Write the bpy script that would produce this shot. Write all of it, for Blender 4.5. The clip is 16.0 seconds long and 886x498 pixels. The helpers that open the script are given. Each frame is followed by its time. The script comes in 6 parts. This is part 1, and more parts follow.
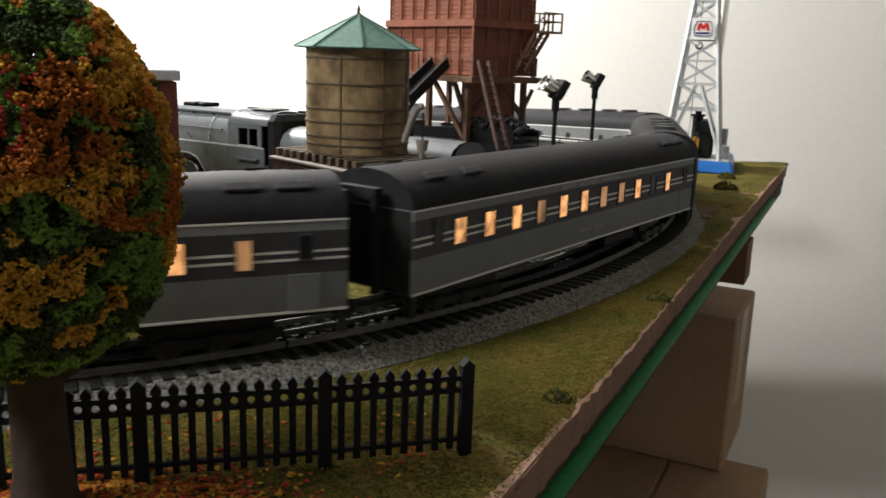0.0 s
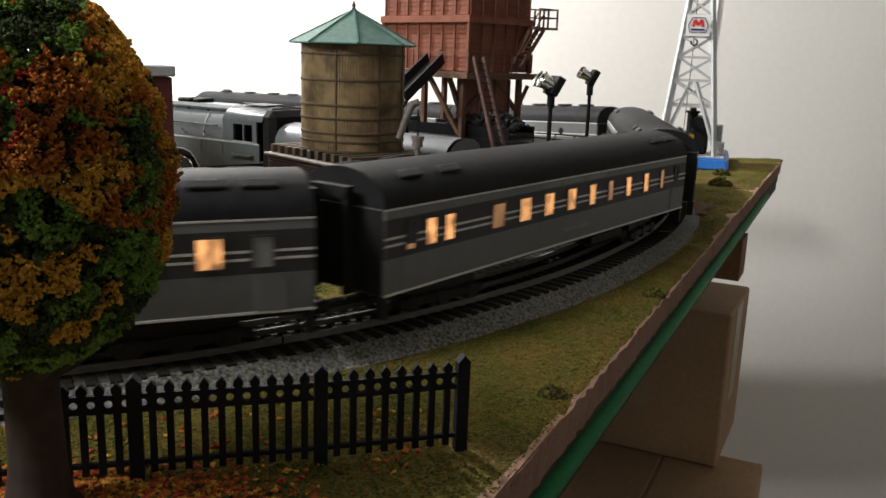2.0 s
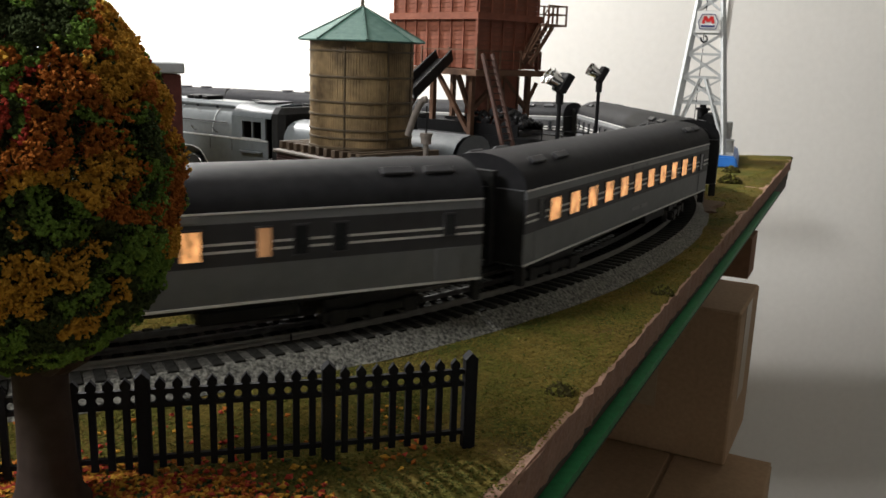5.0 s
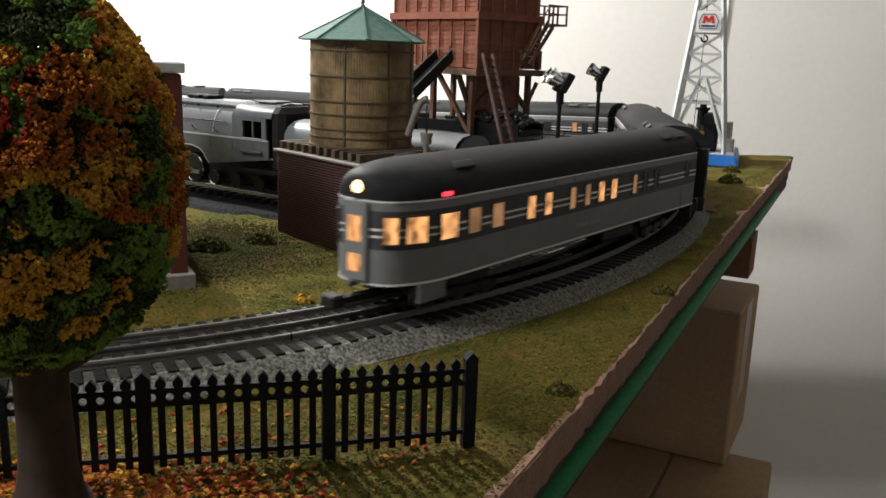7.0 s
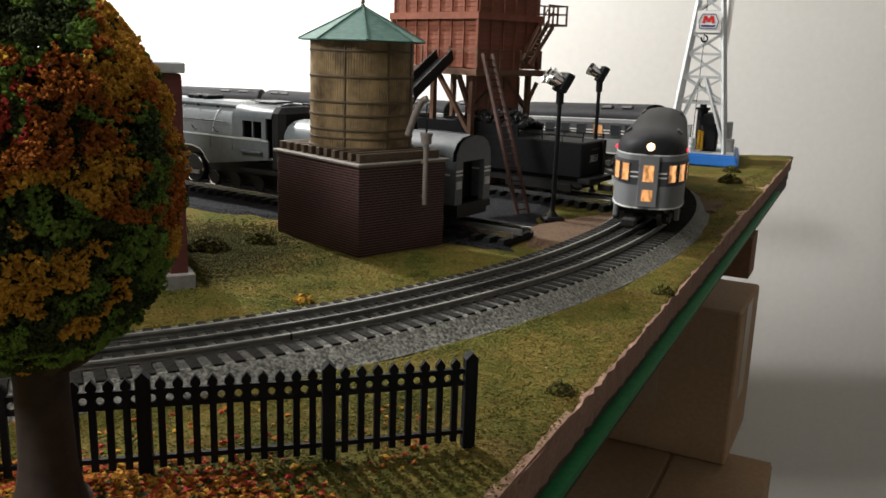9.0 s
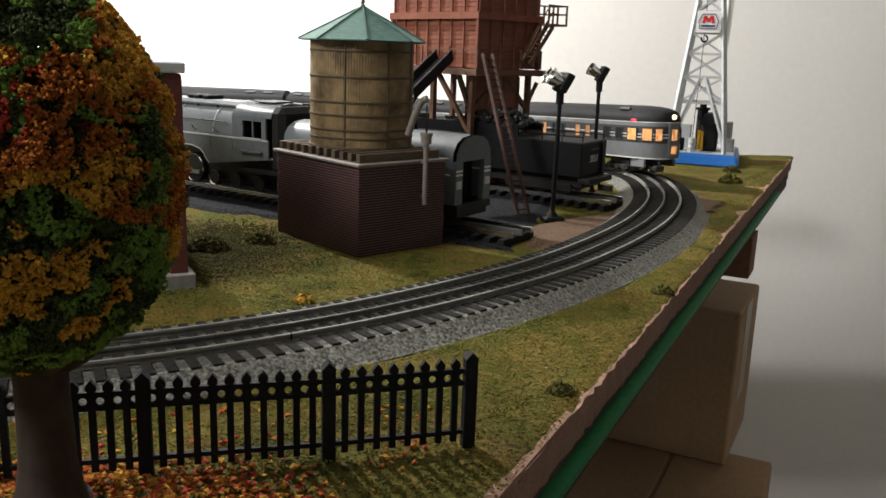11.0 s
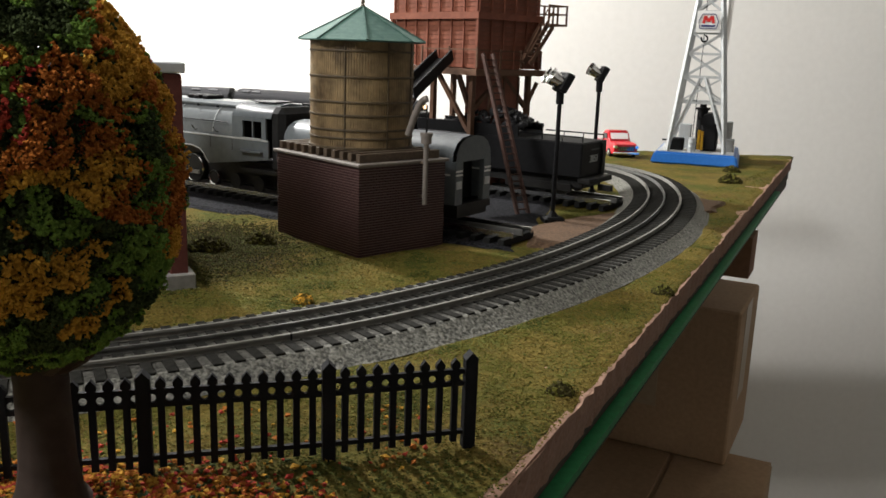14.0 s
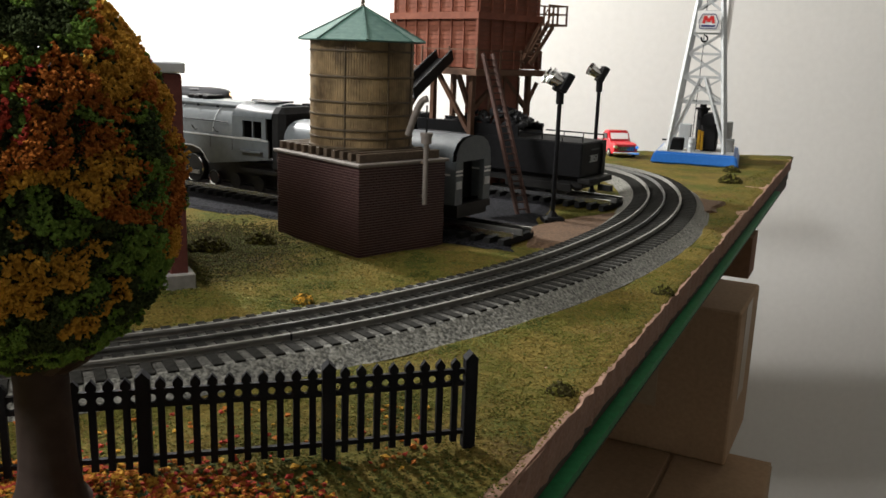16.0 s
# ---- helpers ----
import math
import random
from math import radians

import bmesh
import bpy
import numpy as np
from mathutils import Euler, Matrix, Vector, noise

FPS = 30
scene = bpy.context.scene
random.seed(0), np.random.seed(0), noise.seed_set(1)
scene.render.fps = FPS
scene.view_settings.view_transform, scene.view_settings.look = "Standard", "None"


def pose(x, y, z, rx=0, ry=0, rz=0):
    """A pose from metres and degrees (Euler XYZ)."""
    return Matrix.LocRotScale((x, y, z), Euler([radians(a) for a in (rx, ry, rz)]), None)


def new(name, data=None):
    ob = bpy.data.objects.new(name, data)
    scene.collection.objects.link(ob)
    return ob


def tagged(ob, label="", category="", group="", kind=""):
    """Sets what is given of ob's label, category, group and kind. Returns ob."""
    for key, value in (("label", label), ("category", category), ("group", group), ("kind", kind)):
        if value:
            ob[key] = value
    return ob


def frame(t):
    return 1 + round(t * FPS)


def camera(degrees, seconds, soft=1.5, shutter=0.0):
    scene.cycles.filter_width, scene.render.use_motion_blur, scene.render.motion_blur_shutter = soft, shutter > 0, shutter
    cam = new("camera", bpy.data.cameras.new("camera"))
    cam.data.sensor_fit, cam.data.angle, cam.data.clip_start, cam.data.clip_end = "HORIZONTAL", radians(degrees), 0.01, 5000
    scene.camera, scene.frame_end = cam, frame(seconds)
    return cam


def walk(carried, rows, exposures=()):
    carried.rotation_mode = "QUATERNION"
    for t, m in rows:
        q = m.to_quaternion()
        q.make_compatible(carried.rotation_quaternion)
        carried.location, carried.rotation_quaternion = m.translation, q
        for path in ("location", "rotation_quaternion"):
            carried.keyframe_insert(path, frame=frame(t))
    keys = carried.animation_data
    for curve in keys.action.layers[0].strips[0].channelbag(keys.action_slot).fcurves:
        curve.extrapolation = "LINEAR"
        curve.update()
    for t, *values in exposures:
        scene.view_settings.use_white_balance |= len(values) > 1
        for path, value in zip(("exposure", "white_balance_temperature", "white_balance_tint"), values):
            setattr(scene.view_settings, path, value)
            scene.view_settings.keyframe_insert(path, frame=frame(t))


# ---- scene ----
LENS = 55.2
cam = camera(LENS, 16.0, soft=1.6, shutter=0.6)
EYE = (0.0, 0.0, 0.1584)
PITCH, ROLL = 12.989, 1.997


def cam_pose(yaw=0.0, dip=0.0, lean=0.0, side=0.0):
    # yaw to the right, dip downwards, lean to the left, in degrees; side in metres
    return Matrix.Translation((EYE[0] + side, EYE[1], EYE[2])) @ pose(0, 0, 0, 0, 0, -yaw) @ pose(0, 0, 0, 90 - PITCH - dip) @ pose(0, 0, 0, 0, 0, ROLL + lean)


walk(cam, [(0.0, cam_pose(0.255, -0.478, -0.068)), (0.1, cam_pose(0.70, -0.475, -0.04, -0.0002)), (0.2, cam_pose(1.10, -0.47, -0.01, -0.0005)), (0.3, cam_pose(1.41, -0.465, 0.02, -0.0008)), (0.4, cam_pose(1.64, -0.46, 0.035, -0.0009)),
           (0.5, cam_pose(1.80, -0.46, 0.042, -0.001)), (1.0, cam_pose(1.86, -0.446, 0.088, -0.001)), (1.5, cam_pose(1.125, -0.35, 0.03, -0.0006)), (2.0, cam_pose(0.62, -0.235, 0.03, -0.0004)),
           (2.5, cam_pose(0.227, -0.112, 0.005)), (3.0, cam_pose(0.06, -0.041, -0.01)), (3.5, cam_pose(0.052, -0.041, -0.01)), (4.2, cam_pose(0.04, -0.035, -0.01)), (6.3, cam_pose(0.0, 0.0)), (16.0, cam_pose())],
     exposures=[(0.0, 0.46), (0.5, 0.46), (1.5, 0.31), (2.5, 0.27), (6.3, 0.27), (16.0, 0.27)])

# ---- light: one ceiling lamp behind the layout, one added fill over the room ----
world = bpy.data.worlds.new("room_dark")
world.use_nodes = True
world.node_tree.nodes["Background"].inputs[0].default_value = (0.9, 0.95, 1.0, 1)
world.node_tree.nodes["Background"].inputs[1].default_value = 0.05
scene.world = world


def bulb(name, place, radius, power, tint):
    lamp = bpy.data.lights.new(name, "POINT")
    lamp.shadow_soft_size, lamp.energy, lamp.color = radius, power, tint
    ob = new(name, lamp)
    ob.location = place
    return ob


LAMP_A, LAMP_B = (-0.75, 1.47, 0.92), (-1.25, -0.20, 1.20)
bulb("bulb_light", LAMP_A, 0.035, 102, (1.0, 0.985, 0.955))
# soft fill, added to brighten the sides that face the camera
bulb("room_fill_light", LAMP_B, 0.25, 82, (1.0, 0.985, 0.96))


# ---- materials ----
def nodes_of(name):
    m = bpy.data.materials.new(name)
    m.use_nodes = True
    nt = m.node_tree
    return m, nt, nt.nodes["Principled BSDF"]


def mat(name, low, high=None, rough=0.6, metal=0.0, grain=400.0, bump=0.15, stain=25.0, stained=0.35, spec=0.3, island=0.0, span=(0.3, 0.72), relief=0.0006):
    """Two colours mixed by fine grain and broad stains, with relief."""
    m, nt, bs = nodes_of(name)
    high = high or tuple(min(1, c * 1.35) for c in low)
    tc = nt.nodes.new("ShaderNodeTexCoord")
    n1, n2 = nt.nodes.new("ShaderNodeTexNoise"), nt.nodes.new("ShaderNodeTexNoise")
    for n, sc, de in ((n1, grain, 4), (n2, stain, 3)):
        n.inputs["Scale"].default_value, n.inputs["Detail"].default_value = sc, de
        nt.links.new(tc.outputs["Object"], n.inputs["Vector"])
    mixf = nt.nodes.new("ShaderNodeMix")
    mixf.inputs[0].default_value = stained
    nt.links.new(n1.outputs[0], mixf.inputs[2])
    nt.links.new(n2.outputs[0], mixf.inputs[3])
    ramp = nt.nodes.new("ShaderNodeValToRGB")
    ramp.color_ramp.elements[0].position, ramp.color_ramp.elements[1].position = span
    ramp.color_ramp.elements[0].color, ramp.color_ramp.elements[1].color = (*low, 1), (*high, 1)
    nt.links.new(mixf.outputs[0], ramp.inputs[0])
    out = ramp.outputs[0]
    if island:
        oi = nt.nodes.new("ShaderNodeObjectInfo")
        hs = nt.nodes.new("ShaderNodeHueSaturation")
        mr = nt.nodes.new("ShaderNodeMapRange")
        mr.inputs[3].default_value, mr.inputs[4].default_value = 1 - island, 1 + island
        nt.links.new(oi.outputs["Random"], mr.inputs[0])
        nt.links.new(mr.outputs[0], hs.inputs["Value"])
        nt.links.new(out, hs.inputs["Color"])
        out = hs.outputs[0]
    nt.links.new(out, bs.inputs["Base Color"])
    bs.inputs["Roughness"].default_value, bs.inputs["Metallic"].default_value = rough, metal
    bs.inputs["Specular IOR Level"].default_value = spec
    if bump:
        b = nt.nodes.new("ShaderNodeBump")
        b.inputs["Strength"].default_value, b.inputs["Distance"].default_value = bump, relief
        nt.links.new(n1.outputs[0], b.inputs["Height"])
        nt.links.new(b.outputs[0], bs.inputs["Normal"])
    return m


def glow(name, colour, strength, uneven=0.5, scale=90.0):
    m, nt, bs = nodes_of(name)
    tc, n, r = nt.nodes.new("ShaderNodeTexCoord"), nt.nodes.new("ShaderNodeTexNoise"), nt.nodes.new("ShaderNodeMapRange")
    n.inputs["Scale"].default_value = scale
    oi = nt.nodes.new("ShaderNodeObjectInfo")
    r.inputs[1].default_value, r.inputs[2].default_value = 0.3, 0.7
    r.inputs[3].default_value, r.inputs[4].default_value = strength * (1 - uneven), strength * (1 + uneven)
    add = nt.nodes.new("ShaderNodeVectorMath")
    nt.links.new(tc.outputs["Object"], add.inputs[0])
    nt.links.new(oi.outputs["Random"], add.inputs[1])
    squeeze = nt.nodes.new("ShaderNodeVectorMath")
    squeeze.operation = "MULTIPLY"
    squeeze.inputs[1].default_value = (1.0, 1.0, 0.55)
    nt.links.new(add.outputs[0], squeeze.inputs[0])
    nt.links.new(squeeze.outputs[0], n.inputs["Vector"])
    n.inputs["Detail"].default_value = 5
    nt.links.new(n.outputs[0], r.inputs[0])
    nt.links.new(r.outputs[0], bs.inputs["Emission Strength"])
    bs.inputs["Emission Color"].default_value = (*colour, 1)
    bs.inputs["Base Color"].default_value = (*[c * 0.4 for c in colour], 1)
    bs.inputs["Roughness"].default_value = 0.3
    return m


M = dict(
    wall=mat("cream_wall_paint", (0.80, 0.785, 0.75), (0.85, 0.835, 0.80), 0.75, grain=60, bump=0.12, stain=2.0),
    ceiling=mat("ceiling_grey", (0.30, 0.29, 0.27), (0.38, 0.37, 0.35), 0.85, grain=80),
    floor=mat("floor_carpet", (0.05, 0.042, 0.035), (0.09, 0.076, 0.062), 0.95, grain=300, bump=0.5),
    
    foam=mat("pink_foam_edge", (0.22, 0.125, 0.088), (0.34, 0.21, 0.152), 0.9, grain=500, bump=0.5, stain=30),
    green=mat("green_tape", (0.012, 0.16, 0.050), (0.022, 0.26, 0.085), 0.55, grain=260, stain=90),
    ply=mat("dark_plywood", (0.035, 0.03, 0.02), (0.07, 0.055, 0.035), 0.8, grain=150),
    card=mat("brown_cardboard", (0.33, 0.215, 0.125), (0.45, 0.30, 0.18), 0.85, grain=150, stain=9, bump=0.1),
    tape=mat("packing_tape", (0.33, 0.24, 0.15), (0.38, 0.29, 0.19), 0.35, grain=100, bump=0.05),
    wood=mat("bare_wood", (0.20, 0.10, 0.055), (0.28, 0.15, 0.08), 0.8, grain=120),
    ballast=mat("grey_roadbed", (0.045, 0.045, 0.040), (0.27, 0.265, 0.235), 0.9, grain=520, bump=1.0, stain=60, stained=0.12, span=(0.36, 0.70), relief=0.0012, spec=0.15),
    ballasttop=mat("dark_roadbed_top", (0.034, 0.033, 0.030), (0.118, 0.115, 0.103), 0.95, grain=420, bump=1.0, stain=50, stained=0.2, span=(0.34, 0.68), relief=0.001, spec=0.1),
    tie=mat("dark_tie", (0.012, 0.012, 0.011), (0.030, 0.029, 0.026), 0.95, grain=300, spec=0.05),
    rail=mat("rail_metal", (0.15, 0.145, 0.130), (0.22, 0.213, 0.192), 0.75, 0.15, grain=200, bump=0.03),
    railblack=mat("blackened_rail", (0.08, 0.08, 0.076), (0.15, 0.147, 0.14), 0.62, 0.4, grain=200, bump=0.03),
    cinder=mat("dark_cinders", (0.004, 0.004, 0.005), (0.045, 0.045, 0.052), 0.95, grain=420, bump=1.0, stain=60, stained=0.15, span=(0.40, 0.75), relief=0.002, spec=0.1),
    dirt=mat("brown_dirt", (0.035, 0.020, 0.011), (0.14, 0.082, 0.046), 0.95, grain=320, bump=0.8),
    fence=mat("black_plastic", (0.008, 0.008, 0.010), (0.014, 0.014, 0.017), 0.75, grain=300, bump=0.05, spec=0.16),
    bark=mat("brown_bark", (0.022, 0.014, 0.011), (0.05, 0.033, 0.026), 0.85, grain=160, bump=0.6),
    brick=mat("maroon_brick", (0.034, 0.014, 0.015), (0.072, 0.027, 0.027), 0.55, grain=300, bump=0.2, island=0.15),
    mortar=mat("brown_mortar", (0.13, 0.090, 0.082), (0.19, 0.135, 0.122), 0.85, grain=300),
    capstone=mat("grey_brown_cap", (0.15, 0.13, 0.115), (0.21, 0.185, 0.165), 0.7, grain=300),
    tank=mat("tan_wood_staves", (0.060, 0.040, 0.022), (0.275, 0.195, 0.100), 0.62, grain=110, bump=0.3, stain=38, stained=0.6, island=0.10, span=(0.30, 0.62)),
    hoop=mat("rusty_hoop", (0.055, 0.042, 0.026), (0.12, 0.085, 0.045), 0.6),
    joist=mat("dark_joist", (0.07, 0.05, 0.035), (0.13, 0.095, 0.065), 0.7),
    copper=mat("verdigris_roof", (0.045, 0.105, 0.088), (0.095, 0.175, 0.148), 0.8, grain=200, bump=0.3, stain=40),
    rust=mat("red_brown_plank", (0.16, 0.050, 0.030), (0.25, 0.088, 0.052), 0.6, grain=150, stain=30, island=0.12),
    rustdark=mat("brown_timber", (0.10, 0.05, 0.03), (0.17, 0.09, 0.055), 0.7, grain=150),
    black=mat("satin_black", (0.006, 0.006, 0.007), (0.011, 0.011, 0.012), 0.6, grain=200, bump=0.03, spec=0.14),
    ladderwood=mat("dark_red_timber", (0.040, 0.019, 0.014), (0.075, 0.036, 0.027), 0.75, grain=150),
    matt=mat("matt_black", (0.006, 0.006, 0.006), (0.014, 0.014, 0.014), 0.85, grain=200),
    coal=mat("coal", (0.004, 0.004, 0.005), (0.018, 0.018, 0.02), 0.45, grain=250, bump=1.0),
    chrome=mat("chrome", (0.75, 0.75, 0.74), (0.85, 0.85, 0.84), 0.14, 1.0, bump=0),
    steel=mat("silver_paint", (0.42, 0.44, 0.45), (0.54, 0.56, 0.57), 0.42, 0.25, grain=200, bump=0.03),
    grey=mat("car_grey", (0.150, 0.158, 0.166), (0.185, 0.193, 0.200), 0.5, grain=120, bump=0.02, stain=18, spec=0.2),
    darkgrey=mat("car_dark_grey", (0.042, 0.042, 0.047), (0.058, 0.058, 0.063), 0.55, grain=120, bump=0.02),
    roof=mat("car_roof", (0.016, 0.016, 0.018), (0.026, 0.026, 0.028), 0.55, grain=150, bump=0.04, spec=0.06),
    white=mat("white_stripe", (0.62, 0.62, 0.60), (0.72, 0.72, 0.70), 0.5, bump=0),
    locogrey=mat("loco_grey", (0.085, 0.098, 0.107), (0.125, 0.140, 0.150), 0.42, grain=150, bump=0.02, stain=20),
    boiler=mat("boiler_grey", (0.115, 0.128, 0.135), (0.17, 0.183, 0.19), 0.32, 0.15, grain=150, bump=0.03),
    under=mat("underbody_black", (0.008, 0.008, 0.008), (0.018, 0.017, 0.016), 0.6),
    brightrail=mat("polished_rail", (0.62, 0.62, 0.60), (0.75, 0.75, 0.73), 0.22, 1.0, bump=0),
    lettergrey=mat("faded_lettering", (0.19, 0.195, 0.20), (0.24, 0.245, 0.25), 0.5, bump=0),
    shrub=mat("brown_green_shrub", (0.030, 0.027, 0.010), (0.075, 0.066, 0.024), 0.95, grain=400, bump=0.6, spec=0.05),
    blue=mat("blue_plastic", (0.012, 0.115, 0.42), (0.02, 0.15, 0.50), 0.4, grain=200, bump=0.03),
    yellow=mat("yellow_plastic", (0.62, 0.33, 0.02), (0.72, 0.42, 0.04), 0.45),
    red=mat("red_enamel", (0.45, 0.012, 0.02), (0.55, 0.02, 0.03), 0.22, bump=0),
    signred=mat("sign_red", (0.55, 0.02, 0.02), (0.6, 0.03, 0.03), 0.5, bump=0),
    signwhite=mat("sign_white", (0.72, 0.72, 0.70), (0.78, 0.78, 0.76), 0.5, bump=0),
    signblue=mat("sign_navy", (0.02, 0.03, 0.12), (0.03, 0.04, 0.15), 0.5, bump=0),
    slate=mat("pale_slate_roof", (0.36, 0.38, 0.40), (0.46, 0.48, 0.50), 0.6, grain=150),
    brickred=mat("station_brick", (0.075, 0.022, 0.018), (0.135, 0.040, 0.032), 0.75, grain=250, island=0.15),
    concrete=mat("grey_concrete", (0.20, 0.19, 0.18), (0.30, 0.285, 0.265), 0.85, grain=250, bump=0.4),
    glass=mat("dark_glass", (0.02, 0.022, 0.025), (0.03, 0.032, 0.035), 0.12, bump=0),
    frost=mat("frosted_pane", (0.26, 0.27, 0.28), (0.34, 0.35, 0.36), 0.5, bump=0),
    lit=glow("lit_window", (1.0, 0.46, 0.17), 0.62, 0.90, 260.0),
    dimlit=glow("dim_window", (0.9, 0.45, 0.2), 0.20, 0.8),
    headlight=glow("lit_headlight", (1.0, 0.66, 0.36), 2.6, 0.0),
    marker=glow("red_marker", (1.0, 0.03, 0.05), 2.5, 0.0),
)


def turf_material():
    """Straw and moss flock in drifting patches, with brown earth showing through."""
    m, nt, bs = nodes_of("meadow_turf")
    tc = nt.nodes.new("ShaderNodeTexCoord")

    def cloud(scale, detail, rough=0.6):
        n = nt.nodes.new("ShaderNodeTexNoise")
        n.inputs["Scale"].default_value, n.inputs["Detail"].default_value, n.inputs["Roughness"].default_value = scale, detail, rough
        nt.links.new(tc.outputs["Object"], n.inputs["Vector"])
        return n.outputs[0]

    def blend(fac, a, b, lo, hi):
        r = nt.nodes.new("ShaderNodeMapRange")
        r.inputs[1].default_value, r.inputs[2].default_value = lo, hi
        nt.links.new(fac, r.inputs[0])
        x = nt.nodes.new("ShaderNodeMix")
        x.data_type = "RGBA"
        nt.links.new(r.outputs[0], x.inputs[0])
        for k, c in ((6, a), (7, b)):
            if isinstance(c, tuple):
                x.inputs[k].default_value = (*c, 1)
            else:
                nt.links.new(c, x.inputs[k])
        return x.outputs[2]

    straw = blend(cloud(420, 4), (0.066, 0.048, 0.012), (0.180, 0.134, 0.034), 0.34, 0.66)
    moss = blend(cloud(380, 4), (0.030, 0.034, 0.007), (0.108, 0.112, 0.026), 0.34, 0.68)
    earth = blend(cloud(350, 4), (0.040, 0.024, 0.011), (0.115, 0.070, 0.032), 0.35, 0.66)
    green = blend(cloud(17, 8, 0.72), straw, moss, 0.44, 0.60)
    nt.links.new(blend(cloud(9.0, 7, 0.7), green, earth, 0.53, 0.66), bs.inputs["Base Color"])
    bs.inputs["Roughness"].default_value, bs.inputs["Specular IOR Level"].default_value = 0.95, 0.05
    b = nt.nodes.new("ShaderNodeBump")
    b.inputs["Strength"].default_value, b.inputs["Distance"].default_value = 0.9, 0.0009
    nt.links.new(cloud(430, 5), b.inputs["Height"])
    nt.links.new(b.outputs[0], bs.inputs["Normal"])
    return m


M["grass"] = turf_material()


# ---- mesh helpers ----
def finish(name, bm, material, parent=None, label="", smooth=False):
    me = bpy.data.meshes.new(name)
    bmesh.ops.recalc_face_normals(bm, faces=bm.faces)
    bm.to_mesh(me)
    bm.free()
    if smooth:
        me.polygons.foreach_set("use_smooth", [True] * len(me.polygons))
        me.set_sharp_from_angle(angle=radians(35))
    for m in material if isinstance(material, (list, tuple)) else (material,):
        me.materials.append(m)
    ob = new(name, me)
    if parent:
        ob.parent = parent
    if label:
        ob["label"] = label
    return ob


def part(name, bm, material, parent, label="", smooth=False):
    return finish(name, bm, material, parent, label, smooth)


def again(name, mesh, m, parent, label=""):
    """Another object on a mesh that is there already."""
    ob = new(name, mesh)
    ob.parent, ob.matrix_basis = parent, m
    if label:
        ob["label"] = label
    return ob


def box(bm, x0, y0, z0, x1, y1, z1, m=None, bevel=0.0):
    r = bmesh.ops.create_cube(bm, size=1.0)
    vs = r["verts"]
    bmesh.ops.scale(bm, vec=(x1 - x0, y1 - y0, z1 - z0), verts=vs)
    bmesh.ops.translate(bm, vec=((x0 + x1) / 2, (y0 + y1) / 2, (z0 + z1) / 2), verts=vs)
    if bevel:
        es = list({e for v in vs for e in v.link_edges})
        r = bmesh.ops.bevel(bm, geom=es, offset=bevel, segments=1, affect="EDGES")
        vs = list({v for v in r["verts"]} | {v for v in vs if v.is_valid})
    if m is not None:
        bmesh.ops.transform(bm, matrix=m, verts=vs)
    return bm


def boxed(*a, **k):
    return box(bmesh.new(), *a, **k)


def cyl(bm, a, b, r, r2=None, n=12, caps=True):
    a, b = Vector(a), Vector(b)
    d = b - a
    m = Matrix.Translation((a + b) / 2) @ d.to_track_quat("Z", "Y").to_matrix().to_4x4()
    bmesh.ops.create_cone(bm, cap_ends=caps, segments=n, radius1=r, radius2=r if r2 is None else r2, depth=d.length, matrix=m)
    return bm


def bar(bm, a, b, w, h):
    """A square timber from a to b."""
    a, b = Vector(a), Vector(b)
    d = b - a
    m = Matrix.Translation((a + b) / 2) @ d.to_track_quat("Z", "Y").to_matrix().to_4x4()
    return box(bm, -w / 2, -h / 2, -d.length / 2, w / 2, h / 2, d.length / 2, m)


def prism(bm, outline, z0, z1):
    """A flat outline (x, y) given depth from z0 to z1."""
    lo = [bm.verts.new((x, y, z0)) for x, y in outline]
    hi = [bm.verts.new((x, y, z1)) for x, y in outline]
    n = len(lo)
    bm.faces.new(hi)
    bm.faces.new(lo[::-1])
    for i in range(n):
        bm.faces.new((lo[i], lo[(i + 1) % n], hi[(i + 1) % n], hi[i]))
    return bm


def lathe(bm, rings, n=24, centre=(0, 0)):
    """Rings of (radius, z) turned round the vertical."""
    rows = []
    for r, z in rings:
        rows.append([bm.verts.new((centre[0] + r * math.cos(2 * math.pi * i / n), centre[1] + r * math.sin(2 * math.pi * i / n), z)) for i in range(n)])
    for a, b in zip(rows, rows[1:]):
        for i in range(n):
            bm.faces.new((a[i], a[(i + 1) % n], b[(i + 1) % n], b[i]))
    bm.faces.new(rows[0][::-1])
    bm.faces.new(rows[-1])
    return bm


def thing(name, label, category, m=None, group="", kind=""):
    ob = new(name)
    ob.empty_display_size = 0.02
    tagged(ob, label, category, group, kind)
    if m is not None:
        ob.matrix_basis = m
    return ob


def frame_of(origin, ux, uy, z=0.0):
    """A pose whose x axis runs along (ux, uy)."""
    return Matrix.Translation((origin[0], origin[1], z)) @ pose(0, 0, 0, 0, 0, math.degrees(math.atan2(uy, ux)))


